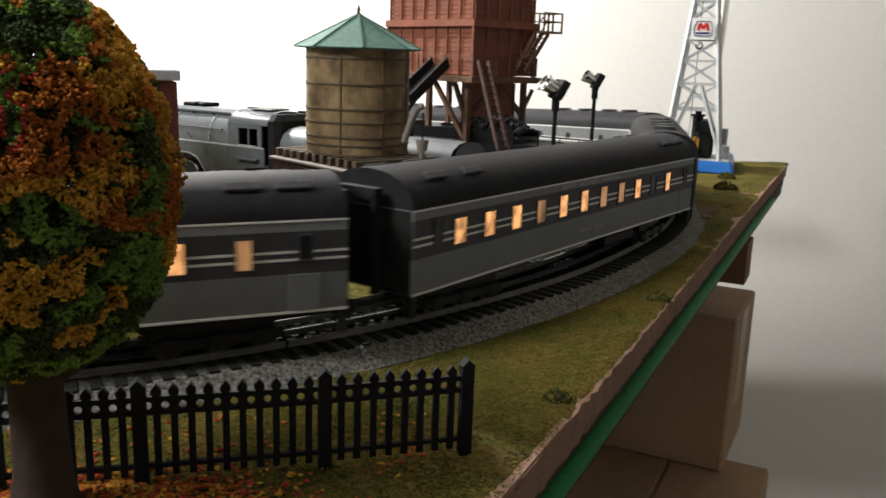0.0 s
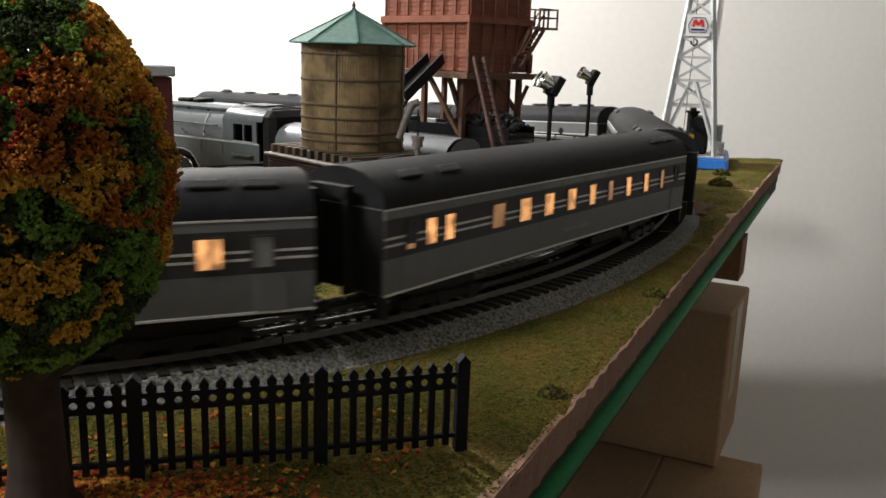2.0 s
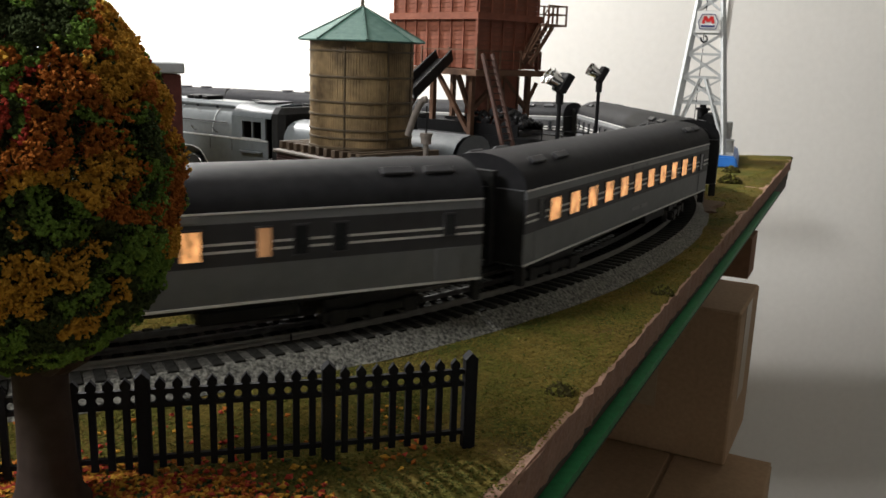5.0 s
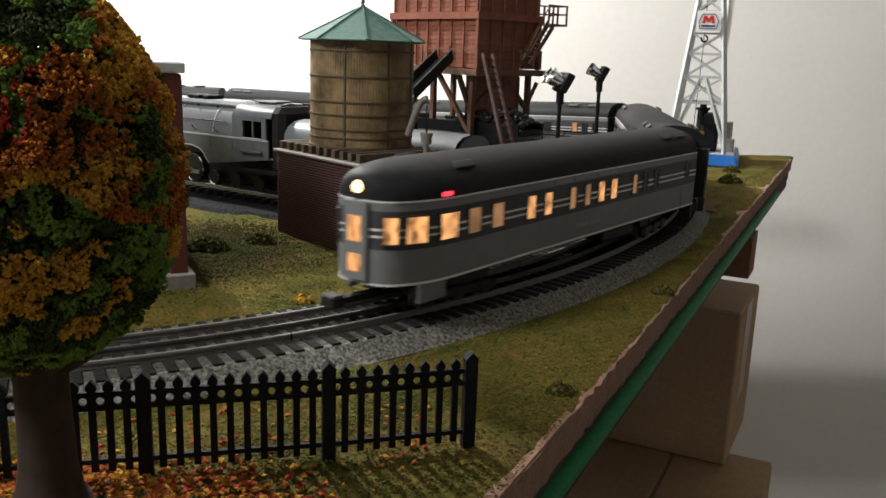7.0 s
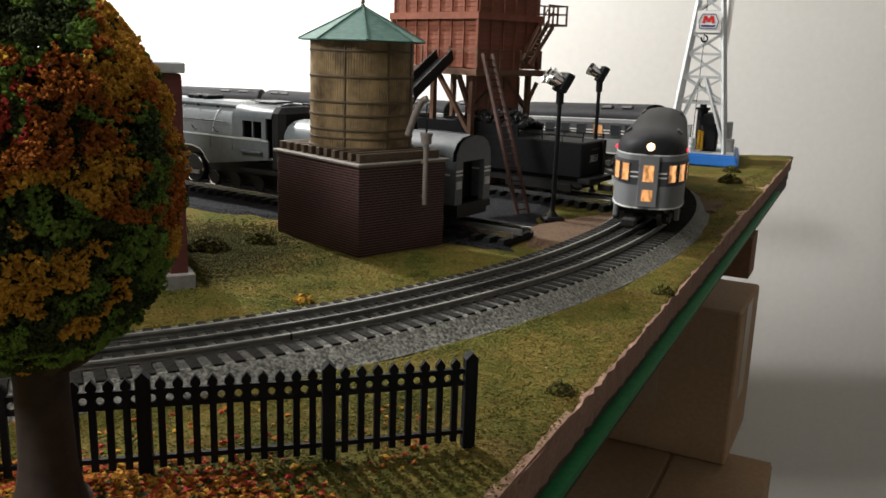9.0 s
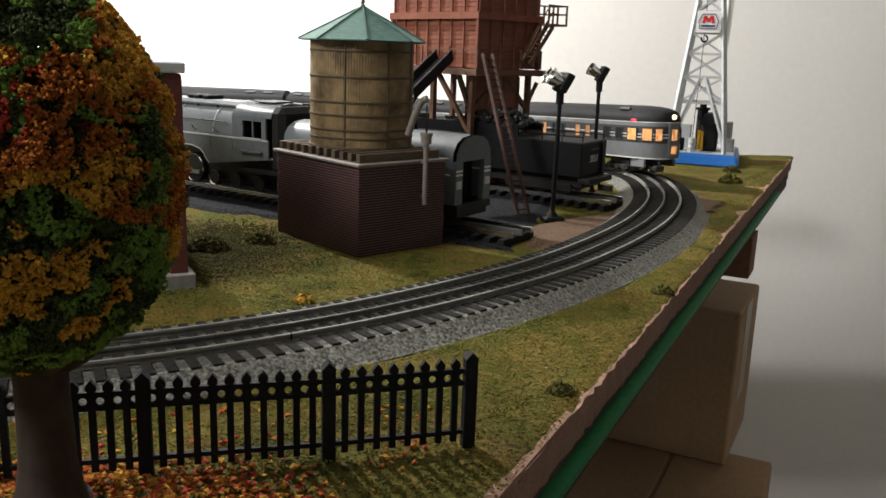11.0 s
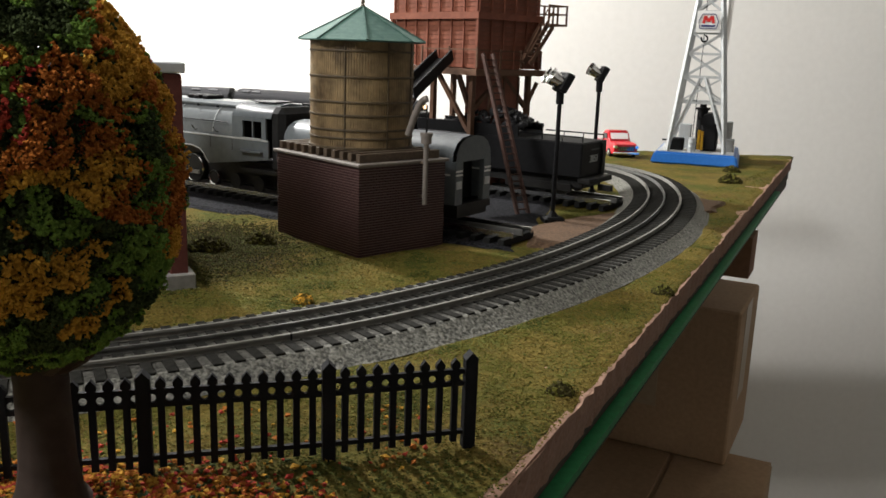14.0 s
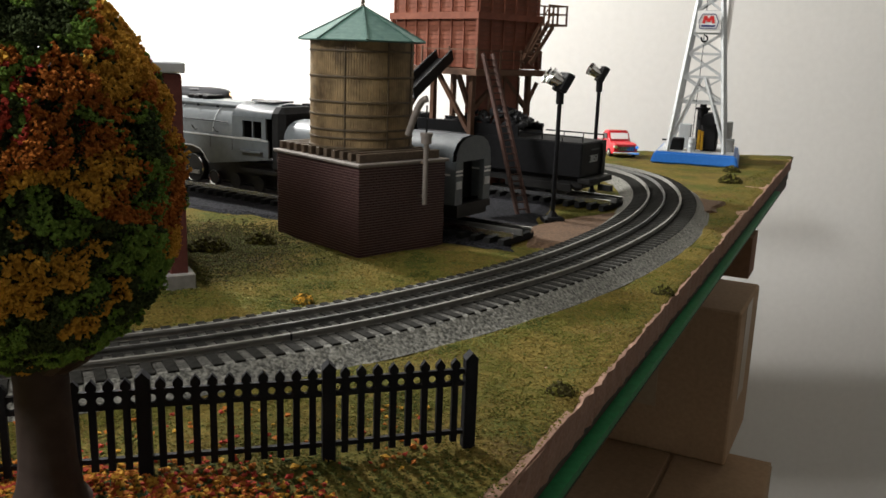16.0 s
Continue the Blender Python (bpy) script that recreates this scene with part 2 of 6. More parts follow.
# ---- the line of the main track ----
RZ = 0.013     # rail head above the turf
GAUGE = 0.0172  # centre rail to outer rail
LINE = [(-3.0, -0.60), (-2.3, -0.36), (-1.6, -0.12), (-0.89, 0.125), (-0.667, 0.203), (-0.439, 0.282), (-0.288, 0.334), (-0.179, 0.383), (-0.112, 0.420), (-0.042, 0.471), (0.031, 0.542), (0.092, 0.616),
        (0.153, 0.712), (0.197, 0.798), (0.233, 0.893), (0.254, 0.981), (0.262, 1.066), (0.255, 1.136), (0.232, 1.211), (0.184, 1.293), (0.104, 1.379), (-0.017, 1.478), (-0.149, 1.567),
        (-0.291, 1.640), (-0.462, 1.690), (-0.673, 1.705), (-1.1, 1.708), (-1.8, 1.708), (-2.6, 1.708), (-3.5, 1.708)]



def smooth_line(pts, step=30):
    p = [np.array(v) for v in pts]
    p = [2 * p[0] - p[1], *p, 2 * p[-1] - p[-2]]
    out = []
    for i in range(1, len(p) - 2):
        a, b, c, d = p[i - 1:i + 3]
        for k in range(step):
            u = k / step
            out.append(0.5 * (2 * b + (c - a) * u + (2 * a - 5 * b + 4 * c - d) * u * u + (3 * b - a - 3 * c + d) * u ** 3))
    out.append(p[-2])
    return np.array(out)


RAW = smooth_line(LINE)
LENGTHS = np.concatenate([[0], np.cumsum(np.linalg.norm(np.diff(RAW, axis=0), axis=1))])
S0 = float(LENGTHS[3 * 30])  # lengths are counted from the point (-0.89, 0.125)


def on_line(s):
    return Vector((float(np.interp(s + S0, LENGTHS, RAW[:, 0])), float(np.interp(s + S0, LENGTHS, RAW[:, 1]))))


def along(s):
    """Point and unit direction of the track at length s."""
    d = (on_line(s + 0.01) - on_line(s - 0.01)).normalized()
    return on_line(s), d


def rail_base(s):
    """The far side of the line runs down a gentle grade."""
    u = min(max((s - 1.62) / 0.62, 0.0), 1.0)
    return -0.022 * u * u * (3 - 2 * u)


def sweep(bm, stations, profile, closed=False):
    """A cross-section of (side, z), side to the left of travel, carried along the track."""
    rows = []
    for s in stations:
        p, d = along(s)
        rows.append([bm.verts.new((p.x - d.y * o, p.y + d.x * o, z + rail_base(s))) for o, z in profile])
    n = len(profile)
    for a, b in zip(rows, rows[1:]):
        for i in range(n if closed else n - 1):
            bm.faces.new((a[i], b[i], b[(i + 1) % n], a[(i + 1) % n]))
    if closed:
        bm.faces.new(rows[0])
        bm.faces.new(rows[-1][::-1])
    return bm


# ---- room ----
FLOOR_Z, CEIL_Z = -1.12, 1.75


def wall(name, x0, y0, x1, y1, label):
    return tagged(finish(name, boxed(x0, y0, FLOOR_Z, x1, y1, CEIL_Z), M["wall"]), label, "wall", kind="structure")


wall("wall_north", -5.0, 2.25, 4.2, 2.37, "cream painted plaster wall behind the layout")
wall("wall_south", -5.0, -4.62, 4.2, -4.5, "cream painted plaster wall")
wall("wall_west", -5.12, -4.62, -5.0, 2.37, "cream painted plaster wall")
wall("wall_east", 4.2, -4.62, 4.32, 2.37, "cream painted plaster wall")
tagged(finish("floor", boxed(-5.12, -4.62, FLOOR_Z - 0.1, 4.32, 2.37, FLOOR_Z), M["floor"]), "brown carpet floor under the table", "floor", kind="structure")
# out-of-view ceiling, made grey so that less light bounces back
tagged(finish("ceiling", boxed(-5.12, -4.62, CEIL_Z, 4.32, 2.37, CEIL_Z + 0.1), M["ceiling"]), "unseen ceiling, grey to cut bounced light", "ceiling", kind="structure")

# ---- table: turf over pink foam, dark frame, green-taped board ----
EDGE0, EDGE1 = (-0.8890, -1.6055), (0.6009, 1.4760)
OUTLINE = [(-3.6, -1.606), EDGE0, EDGE1, (0.567, 1.513), (0.345, 1.535), (0.285, 1.525), (0.235, 1.36), (0.10, 1.30), (-0.30, 1.40), (-3.6, 1.40)]
LOW_DECK = [(0.240, 1.37), (0.281, 1.522), (-0.095, 1.84), (-0.5, 1.93), (-3.6, 1.93), (-3.6, 1.405), (-0.30, 1.405), (0.10, 1.306)]


def edge_point(u, out=0.0):
    d = Vector((EDGE1[0] - EDGE0[0], EDGE1[1] - EDGE0[1]))
    n = Vector((d.y, -d.x)).normalized()
    p = Vector(EDGE0) + d * u + n * out
    return p


def inset(outline, k):
    c = Vector((-1.2, 0.5))
    return [tuple(Vector(p) + (c - Vector(p)).normalized() * k) for p in outline]


def build_table():
    t = thing("layout_table", "model railway table with turf over pink foam board", "table")
    # foam slab with a ragged cut edge
    rnd = random.Random(3)
    pts = []
    for a, b in zip(OUTLINE, OUTLINE[1:] + OUTLINE[:1]):
        a, b = Vector(a), Vector(b)
        n = max(1, int((b - a).length / 0.006)) if a[0] > -1.0 and b[0] > -1.0 and (b - a).length < 4 else 6
        for i in range(n):
            p = a.lerp(b, i / n)
            w = noise.noise(Vector((p.x * 90, p.y * 90, 0))) * 0.0008
            pts.append((p.x + w + rnd.gauss(0, 0.0002), p.y + rnd.gauss(0, 0.0002)))
    bm = bmesh.new()
    n = len(pts)
    levels = (-0.018, -0.012, -0.006, -0.001)
    rows = []
    for k, z in enumerate(levels):
        rows.append([bm.verts.new((x + rnd.gauss(0, 0.0004), y + rnd.gauss(0, 0.0004), z + (rnd.gauss(0, 0.0005) if k else 0))) for x, y in pts])
    for a, b in zip(rows, rows[1:]):
        for i in range(n):
            bm.faces.new((a[i], a[(i + 1) % n], b[(i + 1) % n], b[i]))
    bm.faces.new(rows[-1])
    bm.faces.new(rows[0][::-1])
    part("foam_board", bm, M["foam"], t, "pink foam board with a ragged cut edge")
    low = [tuple(q) for q in LOW_DECK]
    part("low_deck", prism(bmesh.new(), low, -0.0335, -0.0215), M["grass"], t, "lower turf-covered deck along the far side")
    part("frame_board", prism(bmesh.new(), inset(OUTLINE, 0.004), -0.0340, -0.0183), M["ply"], t, "dark stained plywood layer")
    part("table_board", prism(bmesh.new(), inset(OUTLINE, 0.006), -0.048, -0.0343), M["ply"], t, "dark wooden board")
    # unseen beam hung on battens, added only to shadow the lower wall
    part("back_beam", boxed(-3.6, 1.865, -0.086, 0.73, 1.95, -0.058, bevel=0.002), M["wood"], t, "unseen wooden beam added to cast a shadow on the wall")
    for x in (-3.3, -2.2, -1.1, -0.12):
        part("batten", boxed(x - 0.02, 1.2, -0.0575, x + 0.02, 1.93, -0.0485), M["wood"], t)
    bm = bmesh.new()
    a, b = edge_point(0.0, 0.0004), edge_point(0.93, 0.0004)
    bar(bm, (a.x, a.y, -0.0278), (b.x, b.y, -0.0278), 0.0090, 0.004)
    part("green_tape", bm, M["green"], t, "bright green tape along the board edge")
    bm = bmesh.new()
    box(bm, -0.035, -0.012, -0.100, 0.012, 0.045, -0.0485, frame_of((0.372, 1.030), 0.90, -0.436))
    part("cross_beam", bm, M["wood"], t, "reddish wooden cross beam")
    for x, y in ((-0.7, -1.3), (-3.4, -1.3), (-3.4, 1.8), (0.1, 1.4), (-0.6, 0.9)):
        part("leg", boxed(x - 0.04, y - 0.04, FLOOR_Z, x + 0.04, y + 0.04, -0.049), M["wood"], t)
    return t


build_table()


def field(x, y):
    return 0.0011 * noise.noise(Vector((x * 30, y * 30, 0.0))) + 0.0006 * noise.noise(Vector((x * 120, y * 120, 4.0)))


def build_ground():
    """The turf: one sheet with low relief, fine where the camera is near."""
    bm = bmesh.new()
    xs = np.concatenate([np.arange(-3.5, -0.6, 0.1), np.arange(-0.6, 0.72, 0.008)])
    ys = np.concatenate([np.arange(-1.5, 0.1, 0.08), np.arange(0.1, 0.9, 0.008), np.arange(0.9, 1.94, 0.02)])
    grid = {}
    d = Vector((EDGE1[0] - EDGE0[0], EDGE1[1] - EDGE0[1]))
    nrm = Vector((d.y, -d.x)).normalized()
    far = Vector((0.285, 1.525)) - Vector((-0.095, 1.84))
    fn = Vector((-far.y, far.x)).normalized()
    for i, x in enumerate(xs):
        for j, y in enumerate(ys):
            p = Vector((x, y))
            off = (p - Vector(EDGE0)).dot(nrm)
            if off > 0.02:
                continue
            if off > -0.001:
                p = p - nrm * (off + 0.001)
            if p.y > 1.53 and p.x > 0.26:
                p.y = 1.53
            g = (p - Vector((0.285, 1.525))).dot(fn)
            if y > 1.53 and g > 0:
                continue
            if y > 1.30 and (x < 0.10 and y > 1.30 + max(0.0, 0.25 * min(0.1 - x, 0.4)) or 0.10 <= x < 0.235 and y > 1.30 + 0.444 * (x - 0.10) or 0.235 <= x < 0.285 and y > 1.36 + 3.3 * (x - 0.235)):
                continue
            grid[i, j] = bm.verts.new((p.x, p.y, field(p.x, p.y) + 0.0004 - 0.0015 * max(0, 1 + off / 0.006) * (off > -0.006)))
    for i in range(len(xs) - 1):
        for j in range(len(ys) - 1):
            q = [grid.get(k) for k in ((i, j), (i + 1, j), (i + 1, j + 1), (i, j + 1))]
            if all(q):
                try:
                    bm.faces.new(q)
                except ValueError:
                    pass
    bmesh.ops.dissolve_degenerate(bm, dist=0.0001, edges=bm.edges)
    return tagged(finish("ground", bm, M["grass"], smooth=True), "green and straw-coloured model turf", "ground", kind="structure")


build_ground()

# ---- main track: roadbed, ties, three rails ----
S_FROM, S_TO = -1.6, 5.3


def build_track():
    t = thing("railway_track", "three-rail curved toy track on grey moulded roadbed", "track", kind="structure")
    near = [float(s) for s in np.arange(-0.4, 1.9, 0.012)]
    allst = [float(s) for s in np.arange(S_FROM, -0.4, 0.05)] + near + [float(s) for s in np.arange(1.9, S_TO, 0.03)]
    W = 0.0172
    prof = [(0.0480, 0.0006), (0.0462, 0.0014), (0.0345, 0.0084), (0.0318, 0.0088)]
    for k in (-1, 1):
        part("roadbed_slope", sweep(bmesh.new(), allst, [(k * o, z) for o, z in prof]), M["ballast"], t, "pale grey moulded ballast slope")
    part("roadbed_top", sweep(bmesh.new(), allst, [(-0.0318, 0.0088), (-0.016, 0.0087), (0.016, 0.0087), (0.0318, 0.0088)]), M["ballasttop"], t, "dark grey ballast between the rails")
    for side, m in ((-W, "rail"), (0.0, "railblack"), (W, "rail")):
        w = 0.0011 if side else 0.0009
        top = RZ if side else RZ - 0.0002
        pr = [(side - w, 0.0095), (side - w * 0.5, 0.0105), (side - w * 0.5, top - 0.0016), (side - w, top - 0.0012), (side - w * 0.8, top), (side + w * 0.8, top),
              (side + w, top - 0.0012), (side + w * 0.5, top - 0.0016), (side + w * 0.5, 0.0105), (side + w, 0.0095)]
        part("rail", sweep(bmesh.new(), allst, pr, True), M[m], t, "" if side else "blackened centre rail", smooth=True)
    tie = boxed(-0.0026, -0.0342, 0.0070, 0.0026, 0.0342, 0.0096, bevel=0.0003)
    first = part("tie", tie, M["tie"], t)
    first.matrix_basis = frame_of(*(lambda p, d: (p, d.x, d.y))(*along(0.2)))
    s, k = -0.25, 0
    while s < S_TO and k < 295:
        p, d = along(s)
        again("tie", first.data, frame_of(p, d.x, d.y, rail_base(s)), t)
        s += 0.0100
        k += 1
    bm = bmesh.new()
    while s < S_TO:
        p, d = along(s)
        box(bm, -0.0026, -0.03, 0.0070, 0.0026, 0.03, 0.0096, frame_of(p, d.x, d.y, rail_base(s)))
        s += 0.014
    tagged(part("far_ties", bm, M["tie"], t), kind="stuff")
    bm = bmesh.new()
    rows = []
    for s in np.arange(1.60, 2.30, 0.02):
        p, d = along(float(s))
        rows.append([bm.verts.new((p.x - d.y * o, p.y + d.x * o, z)) for o, z in ((-0.047, -0.0218), (-0.047, rail_base(float(s)) + 0.0004), (0.047, rail_base(float(s)) + 0.0004), (0.047, -0.0218))])
    for a, b in zip(rows, rows[1:]):
        for i in range(4):
            bm.faces.new((a[i], b[i], b[(i + 1) % 4], a[(i + 1) % 4]))
    part("ramp_fill", bm, M["ballast"], t, "grey fill under the grade")
    # joiner pin on the outer rail
    p, d = along(0.862)
    bm = bmesh.new()
    box(bm, -0.0004, -0.0192, 0.0085, 0.0004, -0.0182, 0.0135, frame_of(p, d.x, d.y))
    part("rail_joint", bm, M["black"], t)


build_track()

# ---- the train ----
CAR_L, PITCH_L = 0.405, 0.426
TRUCK = 0.137
# length along the track of the observation car's tail, by time
TAIL = [(0.0, -0.366), (1.0, -0.158), (2.0, 0.045), (3.0, 0.235), (4.0, 0.404), (5.0, 0.569), (6.0, 0.728), (6.5, 0.811), (7.0, 0.902), (7.5, 0.987), (8.0, 1.075), (8.5, 1.163), (9.0, 1.246), (9.5, 1.330),
        (10.5, 1.520), (11.3, 1.675), (11.8, 1.765), (12.3, 1.852), (12.9, 1.948), (13.5, 2.058), (14.5, 2.265), (15.3, 2.437), (16.0, 2.589)]


def tail_at(t):
    """Smooth through the rows of TAIL."""
    ts, ss = [r[0] for r in TAIL], [r[1] for r in TAIL]
    i = min(max(int(np.searchsorted(ts, t, side="right")) - 1, 0), len(ts) - 2)
    def slope(k):
        a, b = max(k - 1, 0), min(k + 1, len(ts) - 1)
        return (ss[b] - ss[a]) / (ts[b] - ts[a])
    h = ts[i + 1] - ts[i]
    u = (t - ts[i]) / h
    return (2 * u**3 - 3 * u**2 + 1) * ss[i] + (u**3 - 2 * u**2 + u) * h * slope(i) + (-2 * u**3 + 3 * u**2) * ss[i + 1] + (u**3 - u**2) * h * slope(i + 1)


def loft(profile, stations, caps=True):
    """Side profile (half width, z) mirrored, carried along x; a station is (x, width scale, height scale above 0.056)."""
    bm = bmesh.new()
    rows = []
    for x, w, h in stations:
        f = lambda z: z if z < 0.0608 else 0.0608 + (z - 0.0608) * h
        rows.append([bm.verts.new((x, -y * w, f(z))) for y, z in profile] + [bm.verts.new((x, y * w, f(z))) for y, z in profile[::-1]])
    n = len(rows[0])
    for a, b in zip(rows, rows[1:]):
        for i in range(n):
            bm.faces.new((a[i], a[(i + 1) % n], b[(i + 1) % n], b[i]))
    if caps:
        bm.faces.new(rows[0])
        bm.faces.new(rows[-1][::-1])
    bmesh.ops.remove_doubles(bm, verts=bm.verts, dist=0.00002)
    return bm


ROOF = [(0.0310, 0.0605), (0.0305, 0.0643), (0.0288, 0.0683), (0.0258, 0.0718), (0.0210, 0.0750), (0.0145, 0.0777), (0.0070, 0.0791), (0.0, 0.0796)]
H = CAR_L / 2


def flat_ends():
    return [(-H, 1, 1), (-H + 0.0005, 1, 1), (H - 0.0005, 1, 1), (H, 1, 1)]


def round_tail():
    r = 0.052
    st = []
    for k in range(0, 13):
        a = math.pi / 2 * k / 12
        st.append((-H + r * (1 - math.sin(a)), max(0.02, math.cos(a)) ** 0.62, 0.25 + 0.75 * math.cos(a) ** 0.5 if k < 12 else 0.2))
    return st[::-1] + [(H - 0.0005, 1, 1), (H, 1, 1)]


def tail_width(x):
    """Half width and heading of the tail's side at x."""
    st = round_tail()
    f = lambda v: 0.0316 * float(np.interp(v, [s[0] for s in st], [s[1] for s in st]))
    return f(x), math.atan2(f(x + 0.0015) - f(x - 0.0015), 0.003)


def truck_mesh():
    bm = bmesh.new()
    for y in (-0.0225, 0.0225):
        box(bm, -0.034, y - 0.002, 0.0052, 0.034, y + 0.002, 0.0105, bevel=0.0008)
        for x in (-0.024, 0.0, 0.024):
            box(bm, x - 0.005, y - 0.0028, 0.003, x + 0.005, y + 0.0028, 0.0115, bevel=0.0006)
    box(bm, -0.006, -0.021, 0.006, 0.006, 0.021, 0.0200)
    box(bm, -0.030, -0.0205, 0.009, 0.030, 0.0205, 0.0165)
    box(bm, -0.030, -0.004, 0.007, 0.030, 0.004, 0.011)
    return bm


def wheel_mesh():
    bm = bmesh.new()
    for y in (-0.0170, 0.0170):
        cyl(bm, (0, y - 0.0022, 0.0075), (0, y + 0.0022, 0.0075), 0.0075, n=16)
    cyl(bm, (0, -0.017, 0.0075), (0, 0.017, 0.0075), 0.0018, n=6)
    return bm


SHARED = {}


def add_trucks(car, at, half):
    out = []
    for sx in (1, -1):
        if "truck" not in SHARED:
            tr = part("truck", truck_mesh(), M["under"], car, "black six-wheel truck")
            SHARED["truck"] = tr.data
        else:
            tr = again("truck", SHARED["truck"], Matrix(), car, "black six-wheel truck")
        tr.matrix_basis = pose(sx * at, 0, 0)
        for x in (-0.024, 0.0, 0.024):
            if "wheel" not in SHARED:
                w = part("wheel", wheel_mesh(), M["railblack"], tr, "", True)
                SHARED["wheel"] = w.data
            else:
                w = again("wheel", SHARED["wheel"], Matrix(), tr)
            w.matrix_basis = pose(x, 0, 0)
        bm = bmesh.new()
        box(bm, 0.030, -0.003, 0.0075, half - at + 0.012, 0.003, 0.0110)
        box(bm, half - at + 0.004, -0.006, 0.0065, half - at + 0.013, 0.006, 0.0135, bevel=0.001)
        c = part("coupler", bm, M["under"], tr)
        if sx < 0:
            c.matrix_basis = pose(0, 0, 0, 0, 0, 180)
        out.append(tr)
    return out


def stripe(profile, st, name, car, label=""):
    return part(name, loft(profile, st, False), M["white"], car, label)


def window(car, x, w, material, side=0, turn=0.0, y=None, z0=0.0383, z1=0.0523):
    """A framed window with its pane; side -1 or 1."""
    key = ("win", round(w, 4), round(z1 - z0, 4))
    if key not in SHARED:
        bm = bmesh.new()
        h = z1 - z0
        for a, b, c, d in ((-w / 2 - 0.0009, -0.0009, w / 2 + 0.0009, 0.0), (-w / 2 - 0.0009, h, w / 2 + 0.0009, h + 0.0009), (-w / 2 - 0.0009, 0, -w / 2, h), (w / 2, 0, w / 2 + 0.0009, h)):
            box(bm, a, -0.0007, b, c, 0.0006, d)
        me = bpy.data.meshes.new("window")
        bm.to_mesh(me)
        bm.free()
        me.materials.append(M["darkgrey"])
        SHARED[key] = me
    m = pose(x, (y if y is not None else side * 0.0317), z0, 0, 0, turn if side < 0 else 180 + turn)
    f = again("window", SHARED[key], m, car)
    pk = (*key, material)
    if pk not in SHARED:
        bm = boxed(-w / 2, -0.0002, 0, w / 2, 0.0005, z1 - z0)
        me = bpy.data.meshes.new("pane")
        bm.to_mesh(me)
        bm.free()
        me.materials.append(M[material])
        SHARED[pk] = me
    again("pane", SHARED[pk], Matrix(), f, "warmly lit window pane" if material == "lit" else "pale frosted pane" if material == "frost" else "dark window pane")
    return f


def writing_bars(car, x, z, widths, h, side, material="lettergrey"):
    for w in widths:
        bm = boxed(x, side * 0.0318 - 0.0002, z, x + w, side * 0.0318 + 0.0002, z + h)
        part("lettering_bar", bm, M[material], car)
        x += w + 0.004


